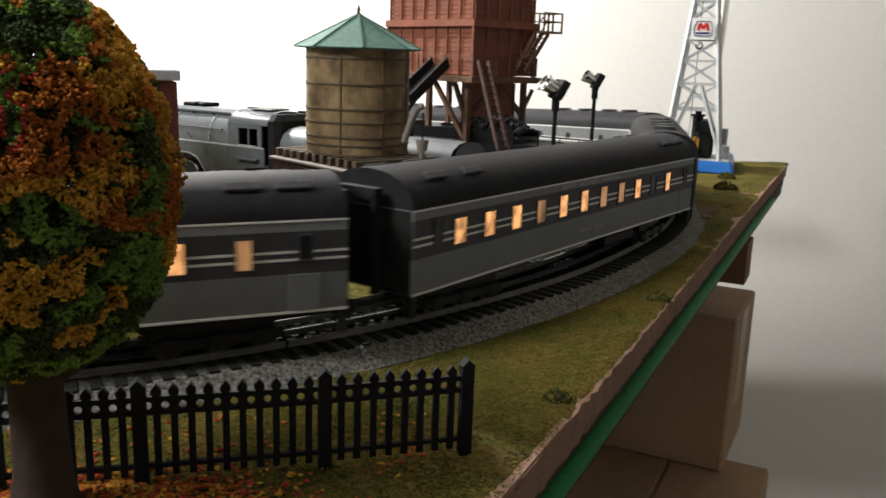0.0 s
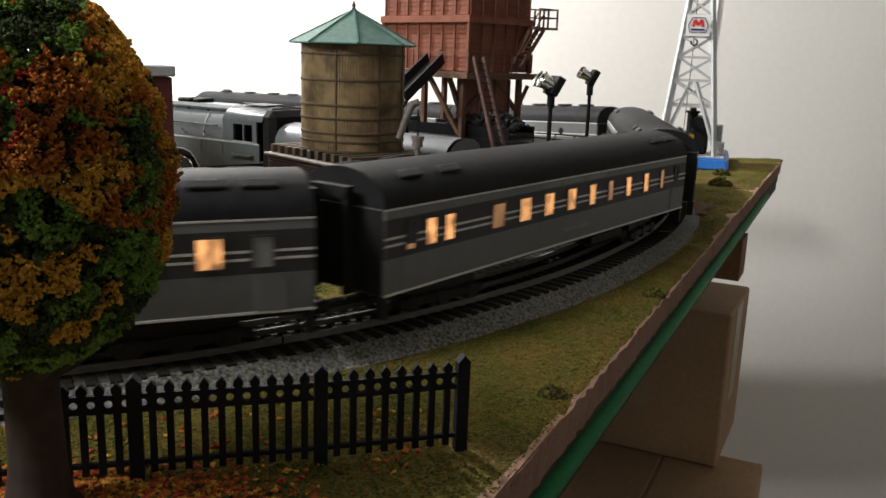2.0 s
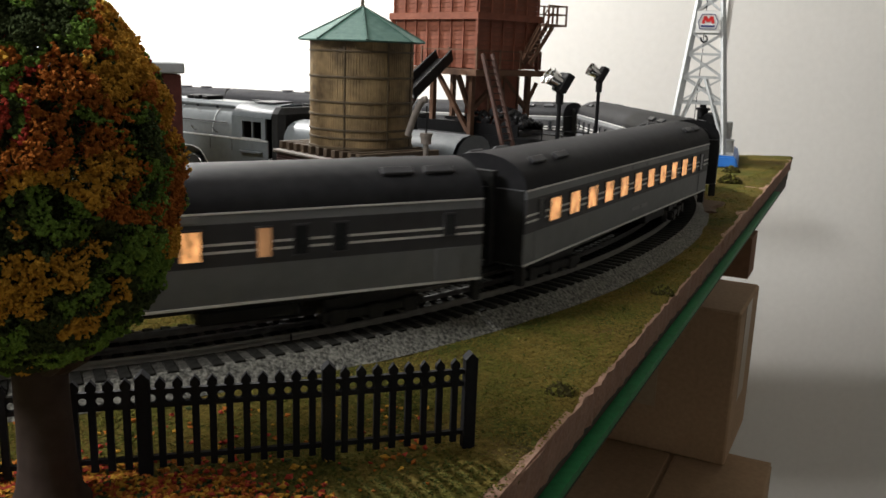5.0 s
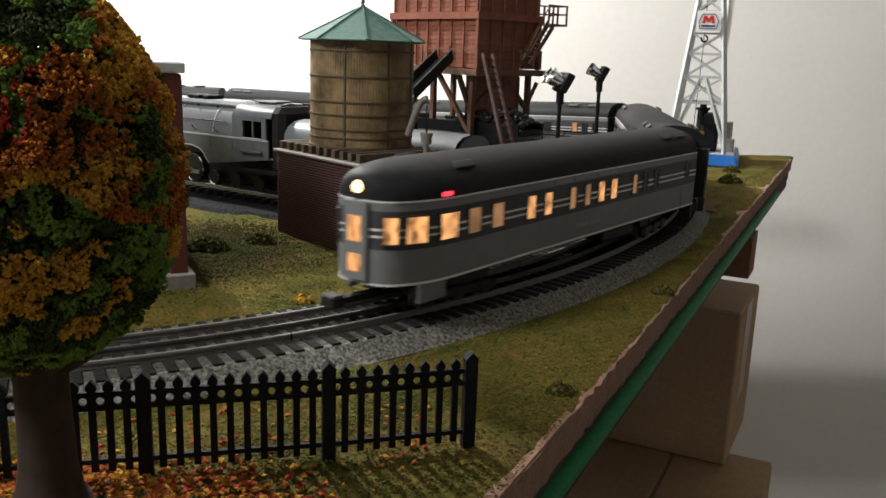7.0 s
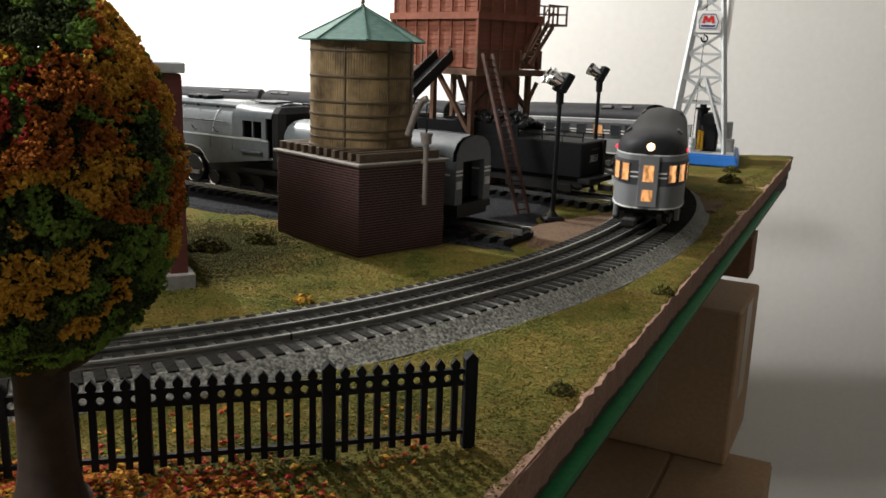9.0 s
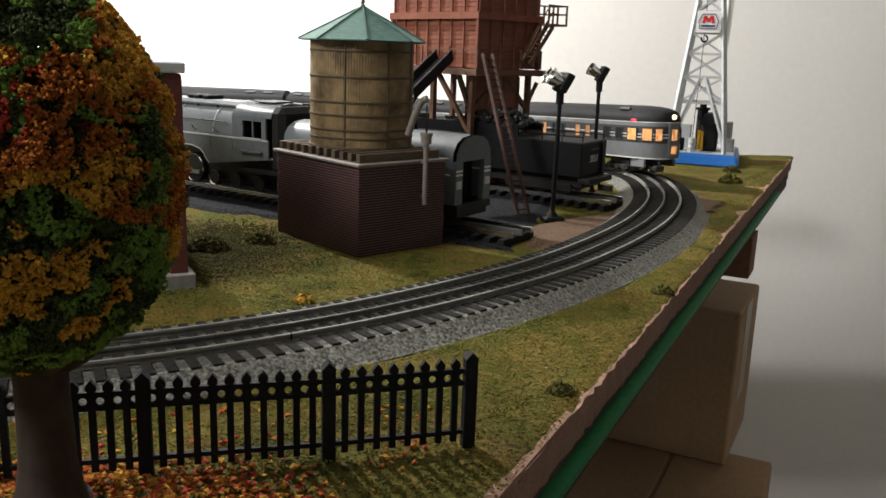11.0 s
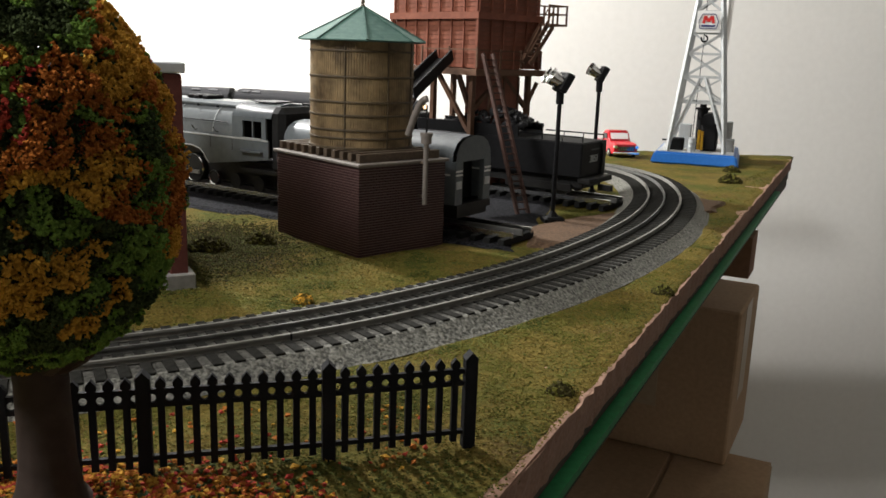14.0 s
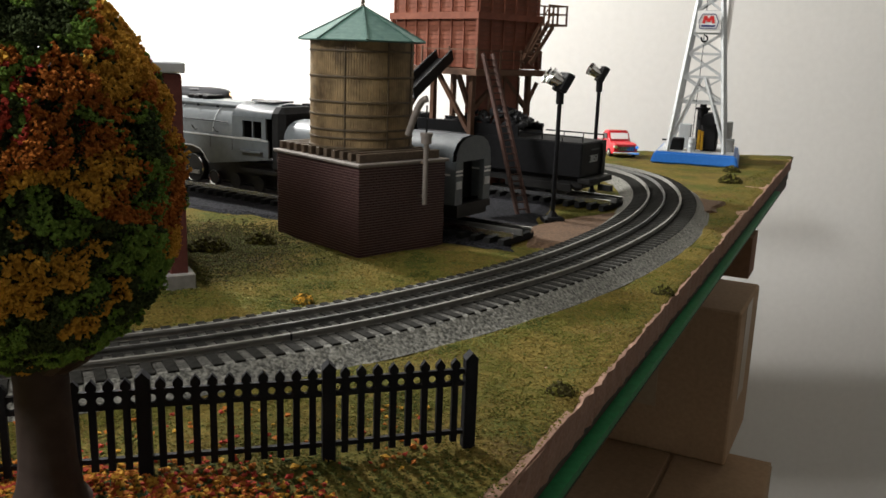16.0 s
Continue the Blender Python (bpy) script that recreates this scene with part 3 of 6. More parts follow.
def passenger_car(windows, tail=False, frosted=False):
    car = thing("passenger_car", "two-tone grey streamlined passenger car with lit windows" if not tail else "round-ended grey observation car with lit windows and headlight", "train car", group="cars of the train")
    st = round_tail() if tail else flat_ends()
    part("body", loft([(0.0, 0.0160), (0.0308, 0.0160), (0.0313, 0.0182), (0.0315, 0.0350), (0.0, 0.0350)], st), M["grey"], car, "medium grey lower side", True)
    part("window_band", loft([(0.0, 0.0350), (0.0315, 0.0350), (0.0315, 0.0553), (0.0, 0.0553)], st), M["darkgrey"], car, "dark grey window band", True)
    part("letterboard", loft([(0.0, 0.0553), (0.0315, 0.0553), (0.0310, 0.0605), (0.0, 0.0605)], st), M["grey"], car, "medium grey letterboard", True)
    part("roof", loft(ROOF, st), M["roof"], car, "rounded black roof", True)
    stripe([(0.03165, 0.0413), (0.03175, 0.0413), (0.03175, 0.0425), (0.03165, 0.0425)], st, "stripe", car)
    stripe([(0.03165, 0.0450), (0.03175, 0.0450), (0.03175, 0.0462), (0.03165, 0.0462)], st, "stripe", car)
    stripe([(0.03125, 0.0597), (0.03145, 0.0597), (0.03145, 0.0606), (0.03125, 0.0606)], st, "stripe", car)
    stripe([(0.0309, 0.0157), (0.0316, 0.0157), (0.0316, 0.0169), (0.0309, 0.0169)], st, "stripe", car)
    # roof vents and hatches
    for x in (-H + 0.03, -H + 0.065, H - 0.05, H - 0.025):
        if tail and x < -H + 0.05:
            continue
        for y in (-0.0225, 0.0225):
            bm = boxed(-0.009, -0.0025, -0.001, 0.009, 0.0025, 0.0012, bevel=0.0005)
            v = part("roof_vent", bm, M["darkgrey"], car)
            v.matrix_basis = pose(x, y, 0.0755, 40 if y < 0 else -40)
    # underside
    part("underframe", boxed(-H + 0.03, -0.022, 0.0110, H - 0.03, 0.022, 0.0160), M["under"], car)
    for x0, x1, z in ((0.045, 0.098, 0.0045),):
        part("equipment_box", boxed(x0, -0.024, z, x1, 0.024, 0.0115, bevel=0.001), M["under"], car)
    # diaphragms and end doors
    for sx in ((1, -1) if not tail else (1,)):
        bm = bmesh.new()
        for y0, y1, z0, z1 in ((-0.0135, -0.0105, 0.016, 0.068), (0.0105, 0.0135, 0.016, 0.068), (-0.0135, 0.0135, 0.065, 0.071)):
            box(bm, sx * (H + 0.005) - 0.0055, y0, z0, sx * (H + 0.005) + 0.0005, y1, z1)
        part("diaphragm", bm, M["matt"], car, "black rubber diaphragm")
        bm = boxed(sx * H - 0.0008, -0.030, 0.0165, sx * H + 0.0008, 0.030, 0.0600)
        part("end_wall", bm, M["matt"], car, "matt black car end")
        for y in (-0.0285, 0.0285):
            bm = boxed(sx * (H - 0.002) - 0.002, y - 0.0028, 0.004, sx * (H - 0.002) + 0.002, y + 0.0028, 0.0162)
            part("step", bm, M["under"], car)
    for side in (-1, 1):
        for x, w, m in windows:
            if tail and x < -0.15:
                continue
            if side > 0:
                m = {"lit": "dimlit" if int(abs(x) * 1000) % 3 == 0 else "glass"}.get(m, "glass")
            window(car, x, w, m, side)
        for x in ((-H + 0.0215, H - 0.0215) if not tail else (H - 0.0215,)):
            part("door", boxed(x - 0.008, side * 0.0316 - 0.0003, 0.0172, x + 0.008, side * 0.0316 + 0.0003, 0.0348, bevel=0.0002), M["grey"], car, "grey vestibule door")
            if frosted and x > 0:
                window(car, x - 0.004, 0.0095, "frost", side, 0, side * 0.03185)
            else:
                window(car, x, 0.006, "glass", side, 0, side * 0.03185, 0.0420, 0.0530)
        writing_bars(car, -0.045, 0.0563, (0.022, 0.030, 0.030), 0.0028, side)
        writing_bars(car, -0.014, 0.0238, (0.018, 0.014), 0.0026, side)
    return car


def standard_windows(k):
    if k == 1:
        xs = [(-0.182, .007), (-0.164, .0085), (-0.147, .0085), (-0.097, .0130), (-0.066, .0130), (-0.036, .0115), (-0.005, .0115), (0.026, .009), (0.055, .0075), (0.086, .0085), (0.119, .0085), (0.151, .007)]
        ms = ["dimlit", "lit", "lit", "dimlit", "lit", "lit", "lit", "lit", "dimlit", "lit", "lit", "dimlit"]
    elif k == 2:
        xs = [(-0.161 + 0.0313 * i, .0165 if i < 10 else .0115) for i in range(11)]
        ms = ["lit"] * 11
    else:
        xs = [(-0.16 + 0.0302 * i, .0105) for i in range(11)]
        ms = ["lit", "lit", "lit", "dimlit", "lit", "lit", "dimlit", "dimlit", "lit", "glass", "lit"]
    return [(x, w, m) for (x, w), m in zip(xs, ms)]


def observation_car():
    xs = [(-0.137, .012), (-0.113, .012), (-0.075, .0095), (-0.054, .0095), (-0.021, .008), (0.0, .008), (0.021, .0095), (0.041, .0095), (0.077, .007), (0.096, .007), (0.117, .007)]
    ms = ["dimlit", "dimlit", "lit", "lit", "dimlit", "dimlit", "lit", "lit", "dimlit", "glass", "glass"]
    car = passenger_car([(x, w, m) for (x, w), m in zip(xs, ms)], tail=True)
    # windows round the tail
    for side in (-1, 1):
        for x, w in ((-0.1970, 0.0080), (-0.1840, 0.0130), (-0.1610, 0.0145)):
            y, a = tail_width(x)
            window(car, x, w, "lit", side, math.degrees(-a) if side < 0 else math.degrees(a), side * (y + 0.0004))
    part("tail_door", boxed(-H - 0.0022, -0.0085, 0.0175, -H + 0.004, 0.0085, 0.0600, bevel=0.0006), M["grey"], car, "grey end door")
    for z0, z1 in ((0.0225, 0.0320), (0.0385, 0.0520)):
        part("door_window", boxed(-H - 0.0028, -0.0044, z0, -H - 0.0018, 0.0044, z1), M["lit"], car, "warmly lit door window")
    bm = bmesh.new()
    cyl(bm, (-H + 0.016, 0, 0.0672), (-H + 0.001, 0, 0.0668), 0.0044, n=20)
    part("headlight_rim", bm, M["roof"], car)
    bm = bmesh.new()
    bmesh.ops.create_uvsphere(bm, u_segments=16, v_segments=8, radius=0.0034, matrix=pose(-H + 0.0005, 0, 0.0668))
    part("headlight", bm, M["headlight"], car, "glowing white headlight", True)
    for side in (-1, 1):
        part("marker_lamp", boxed(-0.166, side * 0.0300 - 0.0012, 0.0614, -0.158, side * 0.0300 + 0.0016, 0.0636, bevel=0.0006), M["marker"], car, "glowing red marker lamp")
        part("tail_skirt", boxed(-H + 0.020, side * 0.0265 - 0.002, 0.0045, -H + 0.045, side * 0.0265 + 0.002, 0.0160, bevel=0.001), M["grey"], car)
    return car


def diesel(lead):
    """A covered-wagon diesel, with a rounded nose on the leading unit."""
    L = 0.310
    h = L / 2
    eng = thing("diesel_locomotive", "grey streamlined diesel locomotive unit with pale stripes", "locomotive", group="cars of the train")
    body = [(0.0, 0.0105), (0.0300, 0.0105), (0.0310, 0.0150), (0.0312, 0.0570), (0.0, 0.0570)]
    roof = [(0.0312, 0.0570), (0.0300, 0.0650), (0.0262, 0.0715), (0.0190, 0.0760), (0.0090, 0.0785), (0.0, 0.0792)]
    if lead:
        nose = [(h - 0.090, 1, 1), (h - 0.078, 1, 0.97), (h - 0.066, 0.995, 0.35), (h - 0.045, 0.97, 0.2), (h - 0.025, 0.88, 0.12), (h - 0.010, 0.70, 0.06), (h, 0.40, 0.03)]
    else:
        nose = [(h - 0.0005, 1, 1), (h, 1, 1)]
    st = [(-h, 1, 1), (-h + 0.0005, 1, 1), *nose]
    part("body", loft(body, st), M["grey"], eng, "", True)
    part("roof", loft(roof, st), M["roof"], eng, "dark grey roof", True)
    for z in (0.0376, 0.0412, 0.0562):
        part("stripe", loft([(0.0313, z), (0.0315, z), (0.0315, z + 0.0014), (0.0313, z + 0.0014)], st, False), M["white"], eng)
    for x in (-0.11, -0.07, -0.02, 0.03):
        bm = bmesh.new()
        cyl(bm, (x, 0, 0.0780), (x, 0, 0.0815), 0.011, n=16)
        part("roof_fan", bm, M["darkgrey"], eng)
    for side in (-1, 1):
        for x in (-0.09, -0.02, 0.045):
            bm = bmesh.new()
            cyl(bm, (x, side * 0.0310, 0.0450), (x, side * 0.0318, 0.0450), 0.0045, n=14)
            part("porthole", bm, M["glass"], eng)
        if lead:
            part("cab_window", boxed(h - 0.088, side * 0.0314 - 0.0003, 0.0445, h - 0.074, side * 0.0314 + 0.0003, 0.0545), M["glass"], eng)
    if lead:
        for y in (-0.013, 0.013):
            bm = boxed(-0.0006, -0.0105, -0.005, 0.0006, 0.0105, 0.005)
            w = part("windscreen", bm, M["glass"], eng)
            w.matrix_basis = pose(h - 0.0705, y, 0.0655, 0, -28, 0)
        bm = bmesh.new()
        cyl(bm, (h - 0.016, 0, 0.050), (h + 0.0005, 0, 0.050), 0.006, n=16)
        part("headlight", bm, M["chrome"], eng)
        bm = bmesh.new()
        cyl(bm, (h - 0.13, -0.004, 0.0815), (h - 0.115, -0.004, 0.0815), 0.002, n=8)
        cyl(bm, (h - 0.124, 0, 0.078), (h - 0.124, 0, 0.082), 0.001, n=6)
        part("horn", bm, M["black"], eng)
    else:
        part("end_wall", boxed(h - 0.0008, -0.029, 0.0125, h + 0.0008, 0.029, 0.056), M["matt"], eng)
    part("end_wall", boxed(-h - 0.0008, -0.029, 0.0125, -h + 0.0008, 0.029, 0.056), M["matt"], eng)
    part("fuel_tank", boxed(-0.045, -0.024, 0.004, 0.04, 0.024, 0.0105, bevel=0.002), M["under"], eng)
    return eng


TRAIN = []  # (vehicle, trucks, truck offset, centre ahead of the tail)


LIFT = Matrix.Translation((0, 0, 0.0045)) @ Matrix.Diagonal((1, 1, 1.045, 1))


def raise_body(v):
    """Sets the body on its trucks at the right height."""
    for c in list(v.children):
        c.matrix_basis = LIFT @ c.matrix_basis


def build_train():
    o = observation_car()
    raise_body(o)
    TRAIN.append((o, add_trucks(o, TRUCK, H), TRUCK, H))
    for k, kind in enumerate((2, 1, 3)):
        c = passenger_car(standard_windows(kind), frosted=kind == 2)
        raise_body(c)
        TRAIN.append((c, add_trucks(c, TRUCK, H), TRUCK, H + PITCH_L * (k + 1)))
    base = 4 * PITCH_L
    for k in range(3):
        e = diesel(k == 2)
        raise_body(e)
        TRAIN.append((e, add_trucks(e, 0.095, 0.155), 0.095, base + 0.155 + 0.318 * k))


build_train()


def motions():
    """The train runs round the curve from the camera's left, away, and back along the far side."""
    times = [round(0.2 * i, 2) for i in range(81)]
    for car, trucks, off, ahead in TRAIN:
        rows, turns = [], ([], [])
        for t in times:
            s = tail_at(t) + ahead
            (a, da), (b, db) = along(s - off), along(s + off)
            d = (b - a).normalized()
            mid = (a + b) / 2
            za, zb = rail_base(s - off), rail_base(s + off)
            tilt = -math.degrees(math.atan2(zb - za, (b - a).length))
            rows.append((t, frame_of(mid, d.x, d.y, RZ + (za + zb) / 2) @ pose(0, 0, 0, 0, tilt)))
            half = (b - a).length / 2
            for k, dd, sx in ((0, db, 1), (1, da, -1)):
                ang = math.degrees(math.atan2(d.x * dd.y - d.y * dd.x, d.dot(dd)))
                turns[k].append((t, pose(sx * half, 0, 0, 0, 0, ang)))
        walk(car, rows)
        for tr, r in zip(trucks, turns):
            walk(tr, r)


# ---- yard ----
YU, YV = Vector((-0.835, 0.55)), Vector((0.55, 0.835))  # along the yard tracks, away from the main line; across
Y1, Y2 = Vector((0.068, 0.715)), Vector((0.185, 0.902))   # near ends of the two yard tracks


def yard(o, t, side=0.0):
    return o + YU * t + YV * side


def sheet(name, outline, material, label, z=0.002, cell=0.012, relief=0.0012, seed=1.0):
    """Loose ground cover: a thin bed with a ragged outline and low relief."""
    bm = bmesh.new()
    vs = []
    n = len(outline)
    pts = []
    for a, b in zip(outline, outline[1:] + outline[:1]):
        a, b = Vector(a), Vector(b)
        k = max(1, int((b - a).length / cell))
        for i in range(k):
            p = a.lerp(b, i / k)
            w = Vector((noise.noise(Vector((p.x * 40, p.y * 40, seed))), noise.noise(Vector((p.x * 40, p.y * 40, seed + 7)))))
            pts.append(p + w * 0.010)
    rim = [bm.verts.new((p.x, p.y, 0.0002)) for p in pts]
    c = sum(pts, Vector((0, 0))) / len(pts)
    inner = [bm.verts.new((p.x + (c - p).normalized().x * 0.012, p.y + (c - p).normalized().y * 0.012, z)) for p in pts]
    for i in range(len(pts)):
        bm.faces.new((rim[i], rim[(i + 1) % len(pts)], inner[(i + 1) % len(pts)], inner[i]))
    bm.faces.new(inner)
    ob = finish(name, bm, material)
    return tagged(ob, label, "ground cover", kind="structure")


sheet("cinder_bed", [tuple(yard(Y1, a, b)) for a, b in ((-0.012, -0.035), (0.12, -0.052), (0.36, -0.085), (0.60, -0.09), (1.2, -0.1), (1.2, 0.36), (0.3, 0.34), (0.1, 0.30), (0.02, 0.05))], M["cinder"], "dark grey cinder bed under the yard tracks", 0.0026)
sheet("dirt_patch", [tuple(yard(Y1, a, b)) for a, b in ((-0.045, 0.005), (-0.01, -0.01), (0.03, 0.06), (0.0, 0.20), (-0.03, 0.36), (-0.075, 0.36), (-0.085, 0.2), (-0.07, 0.08))], M["dirt"], "brown bare dirt beside the yard", 0.0034, seed=5.0)


def build_yard_track(o, t1, t0=0.0):
    tr = thing("yard_track", "black-tied yard track with bright rails", "track", frame_of(o, YU.x, YU.y), kind="structure")
    L = t1
    for y, m in ((-0.0172, "chrome"), (0.0, "railblack"), (0.0172, "chrome")):
        bm = bmesh.new()
        box(bm, t0, y - 0.0013, 0.0075, L, y + 0.0013, 0.0128, bevel=0.0004)
        part("rail", bm, M["brightrail"] if m == "chrome" else M[m], tr)
    first = None
    for i in range(int((L - t0) / 0.014)):
        if first is None:
            first = part("tie", boxed(-0.003, -0.027, 0.0015, 0.003, 0.027, 0.0075, bevel=0.0004), M["matt"], tr)
            first.matrix_basis = pose(t0 + 0.006, 0, 0)
        else:
            again("tie", first.data, pose(t0 + 0.006 + 0.014 * i, 0, 0), tr)
    return tr


build_yard_track(Y1, 1.1)
build_yard_track(Y2, 0.9)


def yard_pose(o, t):
    """A vehicle's pose with its front pointing away from the main line."""
    p = yard(o, t)
    return frame_of(p, YU.x, YU.y, 0.0128) @ Matrix.Scale(0.95, 4)


def vehicle_running_gear(v, xs, r, y=0.0172, name="wheel", shine=False):
    me = None
    for x in xs:
        bm = bmesh.new()
        for s in (-1, 1):
            cyl(bm, (0, s * y - 0.0022, r), (0, s * y + 0.0022, r), r, n=20)
            cyl(bm, (0, s * (y + 0.0022), r), (0, s * (y + 0.0030), r), r * 0.45, n=10)
        w = part(name, bm, M["railblack"], v, "", True)
        w.matrix_basis = pose(x, 0, 0)


def build_grey_tender():
    """Grey baggage-like tender, open at its near end."""
    v = thing("grey_tender", "grey round-topped tender with an open dark rear end", "train car", yard_pose(Y1, 0.052))
    L, w = 0.212, 0.0305
    prof = [(0.0, 0.019), (w, 0.019), (w, 0.058), (w * 0.95, 0.067), (w * 0.78, 0.0745), (w * 0.45, 0.0795), (0.0, 0.0812)]
    bm = bmesh.new()
    rows = []
    for x in (0.004, L):
        rows.append([bm.verts.new((x, -y, z)) for y, z in prof] + [bm.verts.new((x, y, z)) for y, z in prof[-2:0:-1]])
    n = len(rows[0])
    for i in range(n):
        bm.faces.new((rows[0][i], rows[0][(i + 1) % n], rows[1][(i + 1) % n], rows[1][i]))
    bm.faces.new(rows[1])
    part("body", bm, M["locogrey"], v, "smooth grey shell", True)
    # end wall with an opening
    bm = bmesh.new()
    door = 0.0185
    for s in (-1, 1):
        box(bm, 0.0, min(s * w, s * door), 0.019, 0.005, max(s * w, s * door), 0.058)
    pts = [(y, z) for y, z in prof if z >= 0.058]
    ring = [(-y, z) for y, z in pts] + [(y, z) for y, z in pts[-2::-1]]
    lo = [bm.verts.new((0.0, y, z)) for y, z in ring] + [bm.verts.new((0.0, door, 0.064)), bm.verts.new((0.0, -door, 0.064))]
    bm.faces.new(lo[:len(ring)])
    part("end_frame", bm, M["locogrey"], v)
    part("inner_wall", boxed(0.02, -0.029, 0.012, 0.022, 0.029, 0.060), M["matt"], v)
    part("floor_plate", boxed(-0.002, -0.029, 0.0125, L, 0.029, 0.0190), M["under"], v)
    for s in (-1, 1):
        for z in (0.0455, 0.0490):
            part("stripe", boxed(-0.0006, min(s * 0.0195, s * 0.030), z, 0.0, max(s * 0.0195, s * 0.030), z + 0.0016), M["white"], v)
        part("number_plate", boxed(-0.0006, min(s * 0.0205, s * 0.029), 0.0335, 0.0, max(s * 0.0205, s * 0.029), 0.0405), M["steel"], v, "pale grey plate")
        part("side_stripe", boxed(0.006, s * 0.0307 - 0.0003, 0.0455, L, s * 0.0307 + 0.0003, 0.0472), M["white"], v)
    vehicle_running_gear(v, (0.03, 0.055, 0.08, 0.14, 0.165, 0.19), 0.0068)
    part("sill", boxed(0.0, -0.026, 0.0065, L, 0.026, 0.0126), M["under"], v)
    return v


def build_grey_loco():
    v = thing("streamlined_locomotive", "grey streamlined steam locomotive with bright boiler and open cab", "locomotive", yard_pose(Y1, 0.262))
    # boiler
    bm = bmesh.new()
    rows = []
    for x, r in ((0.058, 0.0285), (0.075, 0.0280), (0.20, 0.0275), (0.36, 0.0270), (0.385, 0.024), (0.40, 0.014)):
        rows.append([bm.verts.new((x, r * math.cos(2 * math.pi * i / 32), 0.0555 + r * math.sin(2 * math.pi * i / 32))) for i in range(32)])
    for a, b in zip(rows, rows[1:]):
        for i in range(32):
            bm.faces.new((a[i], a[(i + 1) % 32], b[(i + 1) % 32], b[i]))
    bm.faces.new(rows[0])
    bm.faces.new(rows[-1][::-1])
    part("boiler", bm, M["boiler"], v, "bright silver-grey boiler", True)
    part("boiler_casing", boxed(0.06, -0.017, 0.078, 0.37, 0.017, 0.0855, bevel=0.003), M["locogrey"], v, "raised grey casing along the boiler")
    for i in range(9):
        bm = bmesh.new()
        cyl(bm, (0.07 + 0.032 * i, 0.0172, 0.0800), (0.07 + 0.032 * i, 0.0195, 0.0800), 0.0011, n=8)
        part("washout_plug", bm, M["black"], v)
    # handrail
    bm = bmesh.new()
    cyl(bm, (0.075, 0.0305, 0.0665), (0.36, 0.0300, 0.0665), 0.0007, n=6)
    for i in range(8):
        cyl(bm, (0.08 + 0.038 * i, 0.0255, 0.0665), (0.08 + 0.038 * i, 0.0305, 0.0665), 0.0006, n=6)
    part("handrail", bm, M["black"], v)
    for x in (0.10, 0.135):
        bm = bmesh.new()
        for k in range(7):
            a0, a1 = [radians(200 + 14 * (k + j)) for j in (0, 1)]
            p0 = (x + 0.012 * math.cos(a0 * 0.5), 0.0295, 0.062 + 0.006 * math.sin(a0))
            p1 = (x + 0.012 * math.cos(a1 * 0.5), 0.0295, 0.062 + 0.006 * math.sin(a1))
            cyl(bm, p0, p1, 0.0006, n=5)
        part("pipe", bm, M["black"], v)
    # skirt with a wheel arch
    for s in (-1, 1):
        out = [(0.012, 0.0345), (0.103, 0.0240), (0.107, 0.0270), (0.111, 0.0325), (0.118, 0.0375), (0.130, 0.0400), (0.40, 0.0400), (0.40, 0.0525), (0.012, 0.0525)]
        bm = bmesh.new()
        lo = [bm.verts.new((x, s * 0.0295, z)) for x, z in out]
        hi = [bm.verts.new((x, s * 0.0315, z)) for x, z in out]
        bm.faces.new(lo)
        bm.faces.new(hi[::-1])
        for i in range(len(out)):
            bm.faces.new((lo[i], lo[(i + 1) % len(out)], hi[(i + 1) % len(out)], hi[i]))
        part("skirt", bm, M["locogrey"], v, "smooth grey running-board skirt")
        part("skirt_edge", boxed(0.012, min(s * 0.0315, s * 0.0325), 0.0517, 0.40, max(s * 0.0315, s * 0.0325), 0.0531), M["steel"], v)
        part("step", boxed(0.020, min(s * 0.0315, s * 0.036), 0.0400, 0.052, max(s * 0.0315, s * 0.036), 0.0416), M["locogrey"], v)
    # cab with side window and roof
    for s in (-1, 1):
        bm = bmesh.new()
        for x0, x1, z0, z1 in ((0.016, 0.022, 0.05, 0.074), (0.050, 0.066, 0.05, 0.074), (0.022, 0.050, 0.05, 0.0535), (0.022, 0.050, 0.070, 0.074), (0.0345, 0.0362, 0.0535, 0.070)):
            box(bm, x0, s * 0.030 - 0.0012, z0, x1, s * 0.030 + 0.0012, z1)
        part("cab_side", bm, M["locogrey"], v)
        part("window_sill", boxed(0.022, s * 0.0315 - 0.0016, 0.0528, 0.050, s * 0.0315 + 0.0016, 0.0540), M["steel"], v)
    prof = [(0.031, 0.0735), (0.0295, 0.0775), (0.024, 0.0825), (0.014, 0.0860), (0.0, 0.0870)]
    bm = bmesh.new()
    rows = []
    for x in (0.008, 0.066):
        rows.append([bm.verts.new((x, -y, z)) for y, z in prof] + [bm.verts.new((x, y, z)) for y, z in prof[-2::-1]])
    for i in range(len(rows[0]) - 1):
        bm.faces.new((rows[0][i], rows[0][i + 1], rows[1][i + 1], rows[1][i]))
    bm.faces.new(rows[1])
    bmesh.ops.solidify(bm, geom=bm.faces[:], thickness=0.0012)
    part("cab_roof", bm, M["locogrey"], v, "", True)
    part("roof_hatch", boxed(0.018, -0.014, 0.0868, 0.05, 0.014, 0.0885, bevel=0.0008), M["darkgrey"], v)
    part("cab_interior", boxed(0.05, -0.028, 0.03, 0.06, 0.028, 0.074), M["matt"], v)
    part("cab_floor", boxed(0.0, -0.028, 0.020, 0.06, 0.028, 0.0235), M["under"], v)
